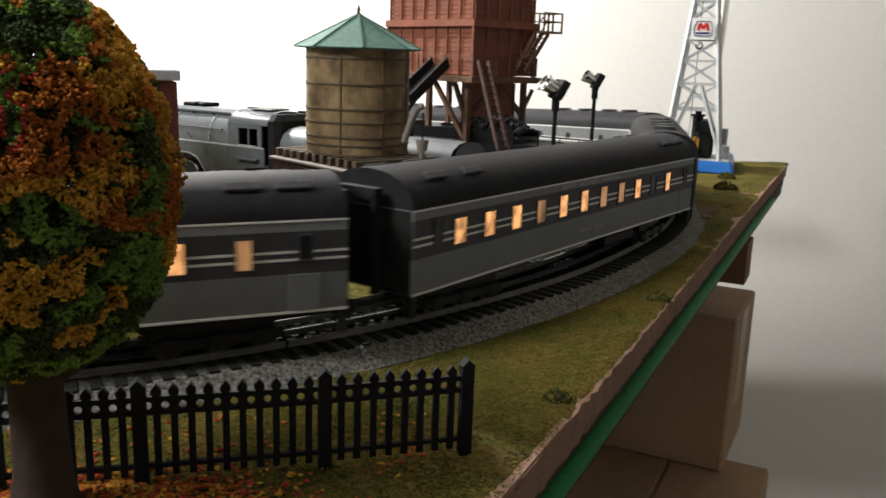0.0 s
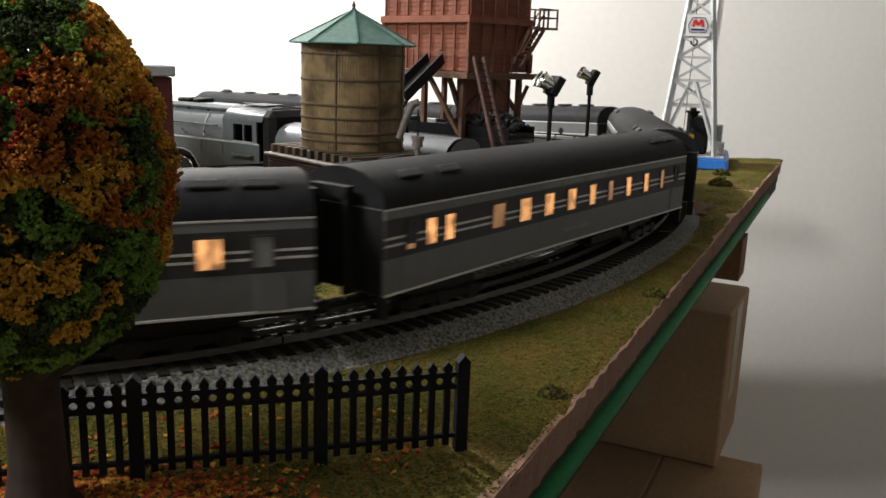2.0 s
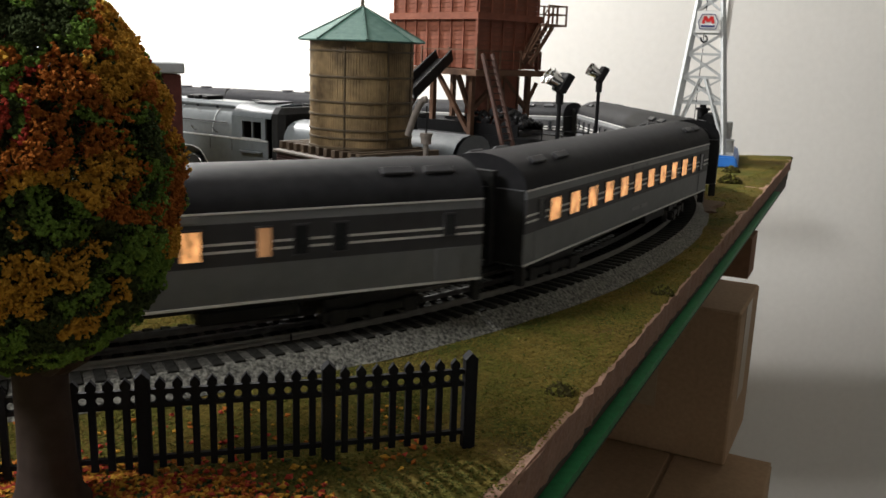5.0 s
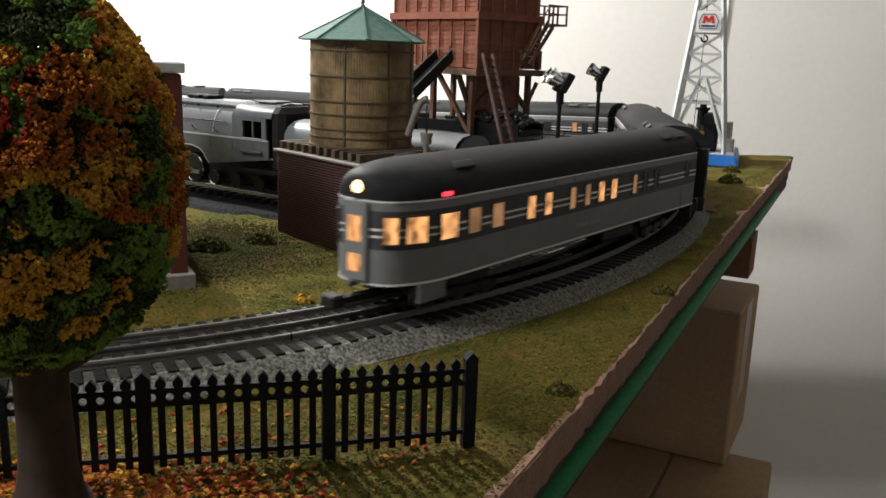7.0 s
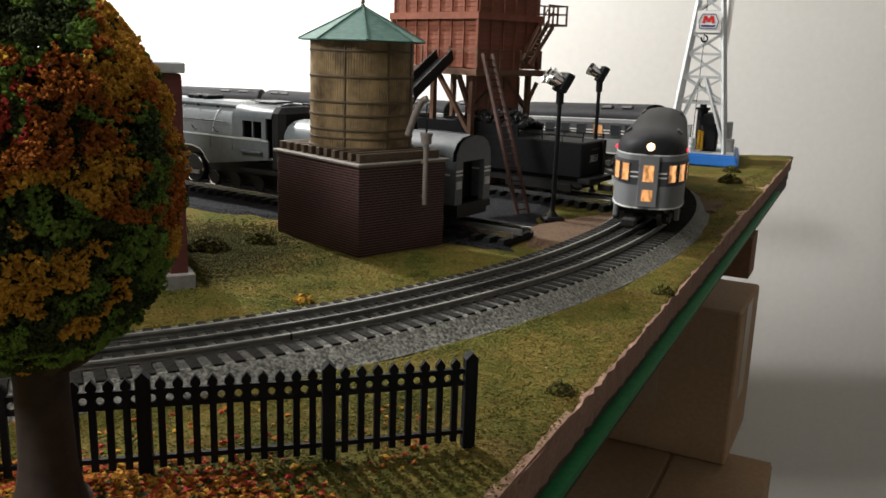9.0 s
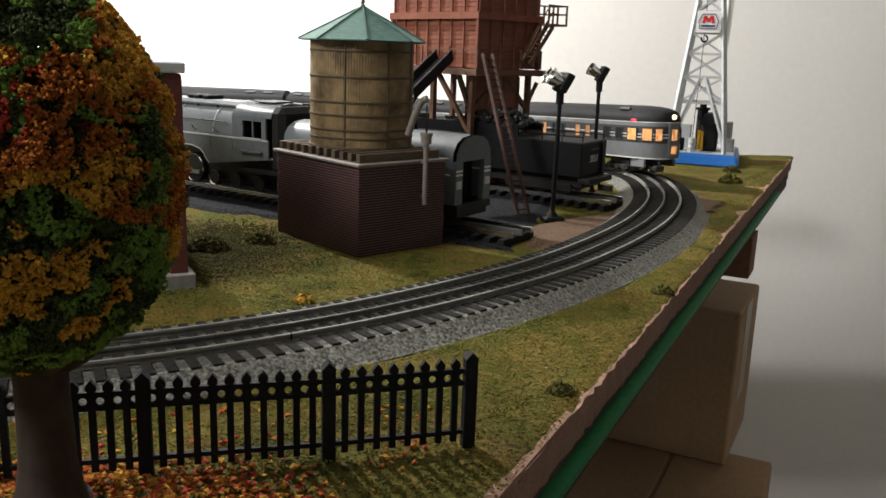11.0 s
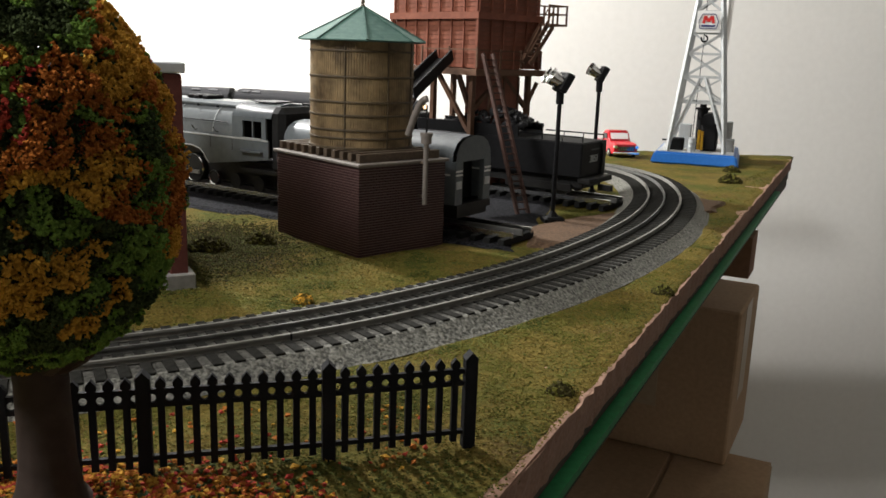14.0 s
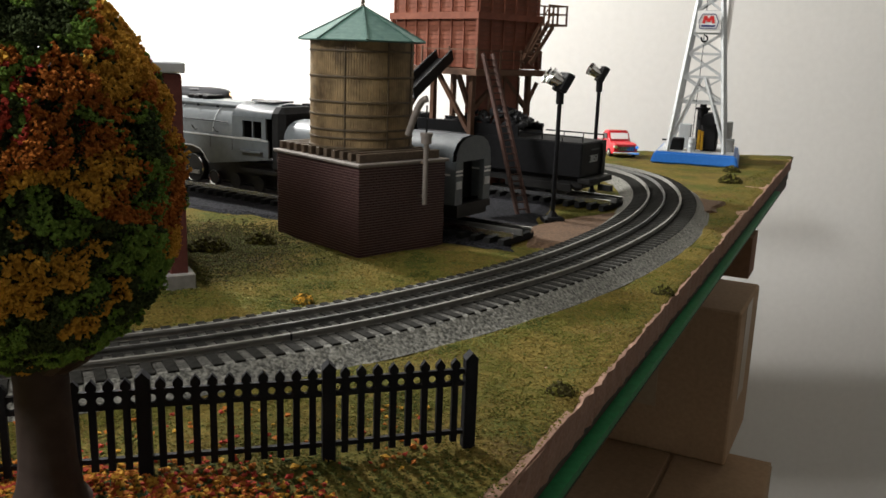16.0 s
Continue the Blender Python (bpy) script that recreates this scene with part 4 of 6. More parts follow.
    # black bellows to the tender
    part("bellows", boxed(-0.005, -0.0285, 0.02, 0.015, 0.0285, 0.0845, bevel=0.006), M["matt"], v, "black bellows behind the cab")
    part("frame", boxed(0.02, -0.012, 0.006, 0.40, 0.012, 0.03), M["under"], v)
    for i, x in enumerate((0.143, 0.181, 0.219, 0.257)):
        bm = bmesh.new()
        for s in (-1, 1):
            cyl(bm, (0, s * 0.0172 - 0.002, 0.0165), (0, s * 0.0172 + 0.002, 0.0165), 0.0165, n=28)
        w = part("driving_wheel", bm, M["under"], v, "", True)
        w.matrix_basis = pose(x, 0, 0)
        for s in (-1, 1):
            bm = bmesh.new()
            for k in range(28):
                a0, a1 = 2 * math.pi * k / 28, 2 * math.pi * (k + 1) / 28
                cyl(bm, (0.0155 * math.cos(a0), s * 0.0197, 0.0165 + 0.0155 * math.sin(a0)), (0.0155 * math.cos(a1), s * 0.0197, 0.0165 + 0.0155 * math.sin(a1)), 0.0009, n=4)
            part("tyre", bm, M["chrome"], w, "bright wheel rim")
    bm = bmesh.new()
    bar(bm, (0.13, 0.023, 0.0125), (0.30, 0.023, 0.0125), 0.0022, 0.004)
    part("side_rod", bm, M["rail"], v)
    for x in (0.040, 0.076, 0.110):
        bm = bmesh.new()
        for s in (-1, 1):
            cyl(bm, (x, s * 0.0172 - 0.002, 0.0085), (x, s * 0.0172 + 0.002, 0.0085), 0.0085, n=18)
        tw = part("trailing_wheel", bm, M["under"], v)
        if x < 0.1:
            continue
        bm = bmesh.new()
        for k in range(20):
            a0, a1 = 2 * math.pi * k / 20, 2 * math.pi * (k + 1) / 20
            cyl(bm, (x + 0.0078 * math.cos(a0), 0.0195, 0.0085 + 0.0078 * math.sin(a0)), (x + 0.0078 * math.cos(a1), 0.0195, 0.0085 + 0.0078 * math.sin(a1)), 0.0007, n=4)
        part("tyre", bm, M["chrome"], tw, "bright wheel rim")
    bm = bmesh.new()
    for x in (0.13, 0.145, 0.155):
        box(bm, x - 0.005, -0.012, 0.0855, x + 0.005, 0.012, 0.0895, bevel=0.001)
    part("roof_fitting", bm, M["black"], v)
    # ribs along the skirt and a bright arch trim
    for x in (0.066, 0.10, 0.15, 0.20):
        part("skirt_seam", boxed(x - 0.0004, 0.0313, 0.040, x + 0.0004, 0.0319, 0.0517), M["darkgrey"], v)
    bm = bmesh.new()
    arch = [(0.103, 0.0240), (0.107, 0.0270), (0.111, 0.0325), (0.118, 0.0375), (0.130, 0.0400), (0.30, 0.0400)]
    for (x0, z0), (x1, z1) in zip(arch, arch[1:]):
        cyl(bm, (x0, 0.0318, z0), (x1, 0.0318, z1), 0.0006, n=6)
    part("arch_trim", bm, M["steel"], v, "bright trim along the wheel arch")
    for x in (0.10, 0.16, 0.22, 0.28):
        bm = bmesh.new()
        for k in range(16):
            a0, a1 = math.pi * k / 16, math.pi * (k + 1) / 16
            bar(bm, (x, 0.0279 * math.cos(a0), 0.0555 + 0.0279 * math.sin(a0)), (x, 0.0279 * math.cos(a1), 0.0555 + 0.0279 * math.sin(a1)), 0.0010, 0.0010)
        part("boiler_band", bm, M["steel"], v)
    for c in list(v.children):
        if "wheel" not in c.name and c.name.split(".")[0] not in ("side_rod", "frame"):
            c.matrix_basis = Matrix.Diagonal((1, 1, 1.1, 1)) @ c.matrix_basis
    return v


def text_mesh(word, size, depth=0.0003):
    c = bpy.data.curves.new("lettering", "FONT")
    c.body, c.size, c.extrude, c.align_x, c.align_y = word, size, depth, "CENTER", "CENTER"
    ob = bpy.data.objects.new("lettering", c)
    me = bpy.data.meshes.new_from_object(ob)
    bpy.data.objects.remove(ob)
    return me


def lettering(word, size, m, parent, material):
    me = text_mesh(word, size)
    me.materials.append(M[material])
    return again("lettering", me, m, parent, "pale painted lettering")


def build_black_tender():
    v = thing("black_tender", "black steam locomotive tender heaped with coal", "train car", yard_pose(Y2, 0.030) @ Matrix.Scale(1.1, 4))
    L, w = 0.205, 0.030
    part("tank", boxed(0.0, -w, 0.020, L, w, 0.056, bevel=0.0015), M["black"], v, "black riveted tank")
    bm = bmesh.new()
    for x in np.arange(0.008, L, 0.006):
        for z in (0.0225, 0.054):
            box(bm, float(x) - 0.0004, -w - 0.0004, z - 0.0004, float(x) + 0.0004, -w, z + 0.0004)
    for y in np.arange(-0.027, 0.028, 0.006):
        for z in (0.0225, 0.054):
            box(bm, -0.0004, float(y) - 0.0004, z - 0.0004, 0.0, float(y) + 0.0004, z + 0.0004)
    part("rivets", bm, M["black"], v)
    for s in (-1, 1):
        bm = bmesh.new()
        box(bm, 0.075, s * (w - 0.002) - 0.001, 0.0562, L, s * (w - 0.002) + 0.001, 0.068)
        part("coal_board", bm, M["black"], v)
        bm = bmesh.new()
        cyl(bm, (0.002, s * 0.026, 0.0565), (0.002, s * 0.026, 0.062), 0.0007, n=6)
        cyl(bm, (0.002, s * 0.026, 0.0615), (0.07, s * 0.026, 0.0615), 0.0007, n=6)
        for x in (0.025, 0.048):
            cyl(bm, (x, s * 0.026, 0.056), (x, s * 0.026, 0.0618), 0.0006, n=6)
        part("handrail", bm, M["black"], v)
    # heap of coal
    rnd = random.Random(8)
    bm = bmesh.new()
    for i in range(420):
        x, y = rnd.uniform(0.075, L), rnd.uniform(-0.026, 0.026)
        hgt = 0.062 + 0.021 * max(0, math.sin(math.pi * min(1, (x - 0.062) / 0.11))) * (1 - (y / 0.032) ** 2)
        r = rnd.uniform(0.0022, 0.0045)
        bmesh.ops.create_icosphere(bm, subdivisions=1, radius=r, matrix=pose(x, y, hgt, rnd.uniform(0, 90), rnd.uniform(0, 90), 0) @ Matrix.Diagonal((1, rnd.uniform(.6, 1), rnd.uniform(.6, 1), 1)))
    box(bm, 0.075, -0.026, 0.05, L, 0.026, 0.061)
    tagged(part("coal_heap", bm, M["coal"], v, "heaped black coal"), kind="stuff")
    lettering("3051", 0.0105, pose(-0.0006, 0.001, 0.0385, 90, 0, -90), v, "steel")
    part("lettering_bar", boxed(-0.0006, -0.012, 0.0475, 0.0, 0.008, 0.0487), M["darkgrey"], v)
    lettering("AL", 0.0115, pose(0.128, -w - 0.0005, 0.0405, 90, 0, 180 - 180), v, "steel")
    part("ladder", boxed(-0.0022, -0.0255, 0.0155, -0.0008, -0.0180, 0.056), M["under"], v)
    part("end_beam", boxed(-0.010, -0.029, 0.0145, 0.004, 0.029, 0.0205, bevel=0.001), M["under"], v)
    part("frame", boxed(0.0, -0.022, 0.0095, L, 0.022, 0.02), M["under"], v)
    for x0 in (0.012, 0.115):
        bm = bmesh.new()
        for s in (-1, 1):
            box(bm, x0, s * 0.0235 - 0.002, 0.004, x0 + 0.078, s * 0.0235 + 0.002, 0.0125, bevel=0.001)
        part("truck_frame", bm, M["under"], v)
    vehicle_running_gear(v, (0.024, 0.05, 0.076, 0.13, 0.156, 0.182), 0.0072)
    bm = bmesh.new()
    box(bm, -0.022, -0.0035, 0.0065, -0.008, 0.0035, 0.0125)
    part("coupler", bm, M["under"], v)
    return v


def build_black_engine():
    v = thing("black_locomotive", "black steam locomotive standing ahead of its tender", "locomotive", yard_pose(Y2, 0.255))
    part("cab", boxed(0.0, -0.029, 0.018, 0.055, 0.029, 0.078, bevel=0.004), M["black"], v)
    bm = bmesh.new()
    cyl(bm, (0.05, 0, 0.05), (0.36, 0, 0.05), 0.025, n=24)
    part("boiler", bm, M["black"], v, "", True)
    for x, h in ((0.12, 0.003), (0.2, 0.003), (0.30, 0.003)):
        bm = bmesh.new()
        cyl(bm, (x, 0, 0.072), (x, 0, 0.075 + h), 0.009, n=16)
        part("dome", bm, M["black"], v, "", True)
    part("frame", boxed(0.0, -0.02, 0.008, 0.36, 0.02, 0.028), M["under"], v)
    vehicle_running_gear(v, (0.03, 0.10, 0.145, 0.19, 0.235, 0.30), 0.012)
    return v


build_grey_tender()
build_grey_loco()
build_black_tender()
build_black_engine()

# ---- water tower ----
WN = (-0.066, 0.643)
WU, WV = Vector((-0.675, 0.738)), Vector((0.738, 0.675))


def brick_skin(width, height, depth, rows, length, rnd):
    """Joined bricks over one face: x along the face, z up, proud towards -y."""
    verts, faces = [], []
    rh = height / rows
    for r in range(rows):
        x = -length / 2 if r % 2 else 0.0
        while x < width:
            a, b = max(0.0, x) + 0.00018, min(width, x + length) - 0.00018
            if b > a:
                z0, z1 = r * rh + 0.00038, (r + 1) * rh - 0.00038
                d = depth * rnd.uniform(0.75, 1.1)
                k = len(verts)
                verts += [(a, 0, z0), (b, 0, z0), (b, 0, z1), (a, 0, z1), (a + .0001, -d, z0 + .0001), (b - .0001, -d, z0 + .0001), (b - .0001, -d, z1 - .0001), (a + .0001, -d, z1 - .0001)]
                faces += [(k + 4, k + 5, k + 6, k + 7), (k, k + 1, k + 5, k + 4), (k + 1, k + 2, k + 6, k + 5), (k + 2, k + 3, k + 7, k + 6), (k + 3, k, k + 4, k + 7)]
            x += length
    me = bpy.data.meshes.new("brickwork")
    me.from_pydata(verts, [], faces)
    return me


def build_water_tower():
    m = frame_of(WN, WV.x, WV.y)
    t = thing("water_tower", "tan wooden water tank with green roof on a maroon brick base", "water tower", m)
    sx, sy, h = 0.089, 0.119, 0.0712
    base = part("base", boxed(0.0004, 0.0004, -0.001, sx - 0.0004, sy - 0.0004, h), M["mortar"], t, "maroon brick base")
    rnd = random.Random(5)
    for nm, wd, mm in (("front", sx, pose(0, 0.0004, 0.0004)), ("side", sy, pose(0.0004, sy, 0.0004, 0, 0, -90)), ("back", sx, pose(sx, sy - 0.0004, 0.0004, 0, 0, 180)), ("far", sy, pose(sx - 0.0004, 0, 0.0004, 0, 0, 90))):
        me = brick_skin(wd, h - 0.0008, 0.00055, 33, 0.0056, rnd)
        me.materials.append(M["brick"])
        tagged(again("brickwork", me, mm, base), kind="stuff")
    part("cap", boxed(-0.0025, -0.0025, h, sx + 0.0025, sy + 0.0025, h + 0.0026, bevel=0.0006), M["capstone"], t, "grey stone cap")
    jz = h + 0.0028
    for i in range(11):
        y = 0.006 + i * 0.0111
        part("joist", boxed(0.003, y - 0.0024, jz, sx - 0.004, y + 0.0024, jz + 0.0066, bevel=0.0003), M["joist"], t)
    tz = jz + 0.0067
    cx, cy = 0.0475, 0.0615
    # staves
    n, R, top = 120, 0.0428, 0.1655
    bm = bmesh.new()
    ring = []
    for i in range(n):
        for f, r in ((0.06, R - 0.00045), (0.16, R), (0.84, R), (0.94, R - 0.00045)):
            a = 2 * math.pi * (i + f) / n
            ring.append((cx + r * math.cos(a), cy + r * math.sin(a)))
    prism(bm, ring, tz, top)
    part("tank", bm, M["tank"], t, "weathered tan wooden staves")
    for z, hh in ((0.158, .0016), (0.1378, .0018), (0.1180, .0018), (0.1075, .0018), (0.0958, .0018), (0.0893, .0016), (tz + 0.0008, .0018)):
        bm = bmesh.new()
        lathe(bm, [(R - 0.0006, z - hh / 2), (R + 0.0006, z - hh / 2), (R + 0.0008, z), (R + 0.0006, z + hh / 2), (R - 0.0006, z + hh / 2)], 96, (cx, cy))
        part("hoop", bm, M["hoop"], t)
    for a in (215, 262, 300):
        bm = bmesh.new()
        q = pose(cx, cy, 0) @ pose(0, 0, 0, 0, 0, a) @ pose(R + 0.0004, 0, 0)
        box(bm, -0.0005, -0.0005, tz, 0.0005, 0.0005, top, q)
        part("hoop_strut", bm, M["hoop"], t)
    # eight-sided shingled roof
    z0, z1, r0 = 0.1658, 0.1930, 0.0525
    rings = [(r0 - 0.004, z0 - 0.0005), (r0, z0)]
    k = 11
    for i in range(k):
        f0, f1 = i / k, (i + 1) / k
        rings += [(r0 * (1 - f0) * 1.0, z0 + (z1 - z0) * f0 + 0.0009), (r0 * (1 - f1) + 0.0004, z0 + (z1 - z0) * f1 + 0.0006)]
    bm = lathe(bmesh.new(), rings, 8, (0, 0))
    roof = part("roof", bm, M["copper"], t, "green shingled eight-sided roof")
    roof.matrix_basis = pose(cx, cy, 0, 0, 0, 12)
    for i in range(8):
        a = 2 * math.pi * i / 8
        bm = bmesh.new()
        bar(bm, (r0 * math.cos(a), r0 * math.sin(a), z0 + 0.0009), (0, 0, z1 + 0.0010), 0.0016, 0.0016)
        part("hip_rib", bm, M["copper"], roof)
    bm = lathe(bmesh.new(), [(0.0022, z1 - 0.002), (0.0022, z1 + 0.001), (0.0012, z1 + 0.0025), (0.0018, z1 + 0.004), (0.0004, z1 + 0.008)], 12, (cx, cy))
    part("finial", bm, M["joist"], t, "", True)
    # spout and standpipe on the yard side
    inv = frame_of((-0.065, 0.633), 0.747, 0.665).inverted()
    P = lambda x, y, z: inv @ Vector((x, y, z))
    bm = bmesh.new()
    pts = [(-0.0300, 0.680, 0.093), (-0.0255, 0.678, 0.107), (-0.0215, 0.676, 0.117), (-0.0185, 0.675, 0.1215), (-0.0150, 0.674, 0.1228)]
    for a, b in zip(pts, pts[1:]):
        cyl(bm, P(*a), P(*b), 0.0028, n=12)
    part("spout", bm, M["capstone"], t, "grey-brown water spout", True)
    bm = bmesh.new()
    cyl(bm, P(-0.0150, 0.666, 0.118), P(-0.0148, 0.666, 0.094), 0.0007, n=8)
    part("spout_rod", bm, M["black"], t)
    bm = bmesh.new()
    cyl(bm, P(-0.0148, 0.666, 0.0385), P(-0.0148, 0.666, 0.088), 0.0021, n=12)
    cyl(bm, P(-0.0148, 0.666, 0.088), P(-0.0148, 0.666, 0.0945), 0.0042, n=14)
    cyl(bm, P(-0.0148, 0.666, 0.0935), P(-0.0148, 0.666, 0.0965), 0.0050, n=14)
    part("standpipe", bm, M["capstone"], t, "", True)
    bm = bmesh.new()
    for z in (0.045, 0.072):
        cyl(bm, P(-0.0148, 0.666, z), P(-0.0205, 0.674, z), 0.0011, n=8)
    part("pipe_bracket", bm, M["joist"], t)
    return t


build_water_tower()

# ---- coaling tower ----
CN = (0.030, 0.958)


def build_coal_tower():
    t = thing("coaling_tower", "red-brown plank coaling tower on timber legs", "coal tower", frame_of(CN, WV.x, WV.y) @ Matrix.Scale(0.952, 4))
    sx, sy = 0.100, 0.150
    z0, zb, z1 = 0.151, 0.2065, 0.300
    rnd = random.Random(4)
    bin_ = part("bin", boxed(0.001, 0.001, z0, sx - 0.001, sy - 0.001, z1), M["rustdark"], t, "red-brown plank bin")
    # planks on the two seen faces and the others, horizontal boards
    def planks(width, mm, za, zc, cols):
        rows = int((zc - za) / 0.0052)
        hh = (zc - za) / rows
        me = {}
        for i in range(cols):
            x0, x1 = width * i / cols, width * (i + 1) / cols
            for r in range(rows):
                key = round(x1 - x0, 5)
                if key not in me:
                    bm = boxed(0.0009, -0.0014, 0.0002, x1 - x0 - 0.0009, 0.0, hh - 0.0003)
                    o = part("plank", bm, M["rust"], bin_)
                    me[key] = o.data
                    o.matrix_basis = mm @ pose(x0, 0, za + r * hh)
                else:
                    again("plank", me[key], mm @ pose(x0, rnd.uniform(-0.0002, 0.0002), za + r * hh), bin_)
            for x in (x0, x1) if i == cols - 1 else (x0,):
                part("batten", boxed(-0.0010, -0.0032, 0, 0.0010, 0.0, zc - za), M["rust"], bin_).matrix_basis = mm @ pose(x, 0, za)
    planks(sy, pose(0.0, sy, 0, 0, 0, -90), z0, z1, 7)
    planks(sx, pose(0.0, 0.0, 0), z0, z1, 5)
    for z in (zb,):
        bm = bmesh.new()
        box(bm, -0.006, -0.006, z, sx + 0.004, 0.0, z + 0.008)
        box(bm, -0.006, 0.0, z, 0.0, sy + 0.006, z + 0.008)
        part("waler", bm, M["rust"], t, "heavy horizontal beam")
    for x, y in ((-0.004, -0.004), (-0.004, sy + 0.002), (sx + 0.001, -0.004)):
        part("corner_post", boxed(x - 0.0016, y - 0.0016, z0 - 0.004, x + 0.0018, y + 0.0018, zb), M["rust"], t)
    # deck with rails
    part("deck", boxed(-0.016, -0.016, z0 - 0.008, sx + 0.006, sy + 0.006, z0 - 0.001), M["rustdark"], t, "dark timber deck")
    bm = bmesh.new()
    for y in (-0.013, 0.034, 0.082):
        bar(bm, (-0.013, y, z0), (-0.013, y, z0 + 0.024), 0.0018, 0.0018)
    bar(bm, (-0.013, -0.013, z0 + 0.021), (-0.013, 0.082, z0 + 0.021), 0.0014, 0.0014)
    part("deck_rail", bm, M["rustdark"], t)
    bm = bmesh.new()
    for x in (-0.013, 0.025, 0.06, 0.095):
        bar(bm, (x, -0.014, z0), (x, -0.014, z0 + 0.022), 0.0018, 0.0018)
    for z in (0.010, 0.020):
        bar(bm, (-0.013, -0.014, z0 + z), (0.095, -0.014, z0 + z), 0.0014, 0.0014)
    part("deck_rail", bm, M["rustdark"], t)
    # legs and braces
    zt = z0 - 0.008
    legs = [(0.0, 0.006), (0.0, 0.074), (0.0, 0.142), (0.096, 0.006), (0.096, 0.074), (0.096, 0.142)]
    for x, y in legs:
        part("leg", boxed(x - 0.0032, y - 0.0032, 0.0, x + 0.0032, y + 0.0032, zt, bevel=0.0004), M["rustdark"], t, "brown timber leg")
    for a, b in (((0.0, 0.066, zt), (0.0, 0.010, 0.078)), ((0.0, 0.082, zt), (0.0, 0.138, 0.078)), ((0.004, 0.006, 0.105), (0.05, 0.006, zt)), ((0.092, 0.006, 0.105), (0.05, 0.006, zt)),
                 ((0.096, 0.066, zt), (0.096, 0.010, 0.078)), ((0.0, 0.010, 0.105), (0.0, 0.03, zt)), ((0.096, 0.010, 0.10), (0.106, 0.0, 0.135))):
        bm = bmesh.new()
        bar(bm, a, b, 0.0048, 0.0048)
        part("brace", bm, M["rustdark"], t)
    # bucket shaft under the bin
    shaft = boxed(0.026, 0.004, 0.0, 0.076, 0.044, z0)
    part("shaft", shaft, M["rust"], t, "red-brown boarded shaft")
    for x in (0.026, 0.051, 0.076):
        part("shaft_batten", boxed(x - 0.0012, 0.0022, 0.0, x + 0.0012, 0.004, z0 - 0.009), M["rustdark"], t)
    # sloping hopper side by the stair
    bm = bmesh.new()
    bar(bm, (0.070, -0.006, z0 + 0.008), (0.098, -0.006, z0 + 0.05), 0.006, 0.004)
    part("hopper_strut", bm, M["rustdark"], t)
    # stair rising to the side platform
    st = part("stair", bmesh.new(), M["rustdark"], t, "steep brown outside stair")
    s0, s1 = Vector((0.074, -0.012, z0 + 0.006)), Vector((0.112, -0.012, z0 + 0.052))
    for dy in (-0.004, 0.006):
        bm = bmesh.new()
        bar(bm, s0 + Vector((0, dy, 0)), s1 + Vector((0, dy, 0)), 0.0016, 0.0050)
        part("stringer", bm, M["rustdark"], st)
        bm = bmesh.new()
        bar(bm, s0 + Vector((0, dy, 0.016)), s1 + Vector((0, dy, 0.020)), 0.0012, 0.0012)
        part("stair_rail", bm, M["rustdark"], st)
    for i in range(9):
        p = s0.lerp(s1, (i + 0.5) / 9)
        part("tread", boxed(p.x - 0.0032, p.y - 0.004, p.z + 0.001, p.x + 0.0032, p.y + 0.006, p.z + 0.0022), M["rustdark"], st)
    zp = z0 + 0.0525
    part("side_platform", boxed(0.100, -0.018, zp, 0.136, 0.006, zp + 0.0025), M["rustdark"], t)
    bm = bmesh.new()
    for x in (0.102, 0.118, 0.135):
        for y in (-0.017, 0.005):
            bar(bm, (x, y, zp + 0.002), (x, y, zp + 0.025), 0.0018, 0.0018)
    for y in (-0.017, 0.005):
        for z in (0.014, 0.024):
            bar(bm, (0.102, y, zp + z), (0.135, y, zp + z), 0.0016, 0.0016)
    for z in (0.014, 0.024):
        bar(bm, (0.135, -0.017, zp + z), (0.135, 0.005, zp + z), 0.0016, 0.0016)
    part("platform_rail", bm, M["rustdark"], t)
    # coal chute on the far left, black trough
    inv = frame_of((0.0315, 1.0), 0.747, 0.665).inverted()
    P = lambda x, y, z: inv @ Vector((x, y, z))
    bm = bmesh.new()
    a, b = P(-0.006, 1.005, 0.160), P(-0.047, 0.93, 0.118)
    bar(bm, a, b, 0.020, 0.002)
    d = Vector((0, 0, 0.005))
    part("chute", bm, M["darkgrey"], t, "grey-lined black coal chute")
    for w in (-0.010, 0.010):
        bm = bmesh.new()
        off = (b - a).cross(Vector((0, 0, 1))).normalized() * w
        bar(bm, a + off + d, b + off + d, 0.002, 0.013)
        part("chute_side", bm, M["matt"], t)
    # ladder down to the yard
    lad = part("ladder", bmesh.new(), M["ladderwood"], t, "long red-brown ladder")
    f0, f1 = Vector((0.083, 0.884, 0.0)), Vector((0.0415, 0.955, 0.168))
    side = Vector((0.0062, 0.0040, 0))
    for k in (-1, 1):
        bm = bmesh.new()
        bar(bm, P(*(f0 + side * k)), P(*(f1 + side * k * 0.9)), 0.0026, 0.0048)
        part("rail", bm, M["ladderwood"], lad)
    for i in range(1, 24):
        p = f0.lerp(f1, i / 24)
        bm = bmesh.new()
        bar(bm, P(*(p - side)), P(*(p + side)), 0.0014, 0.0014)
        part("rung", bm, M["ladderwood"], lad)
    return t


build_coal_tower()


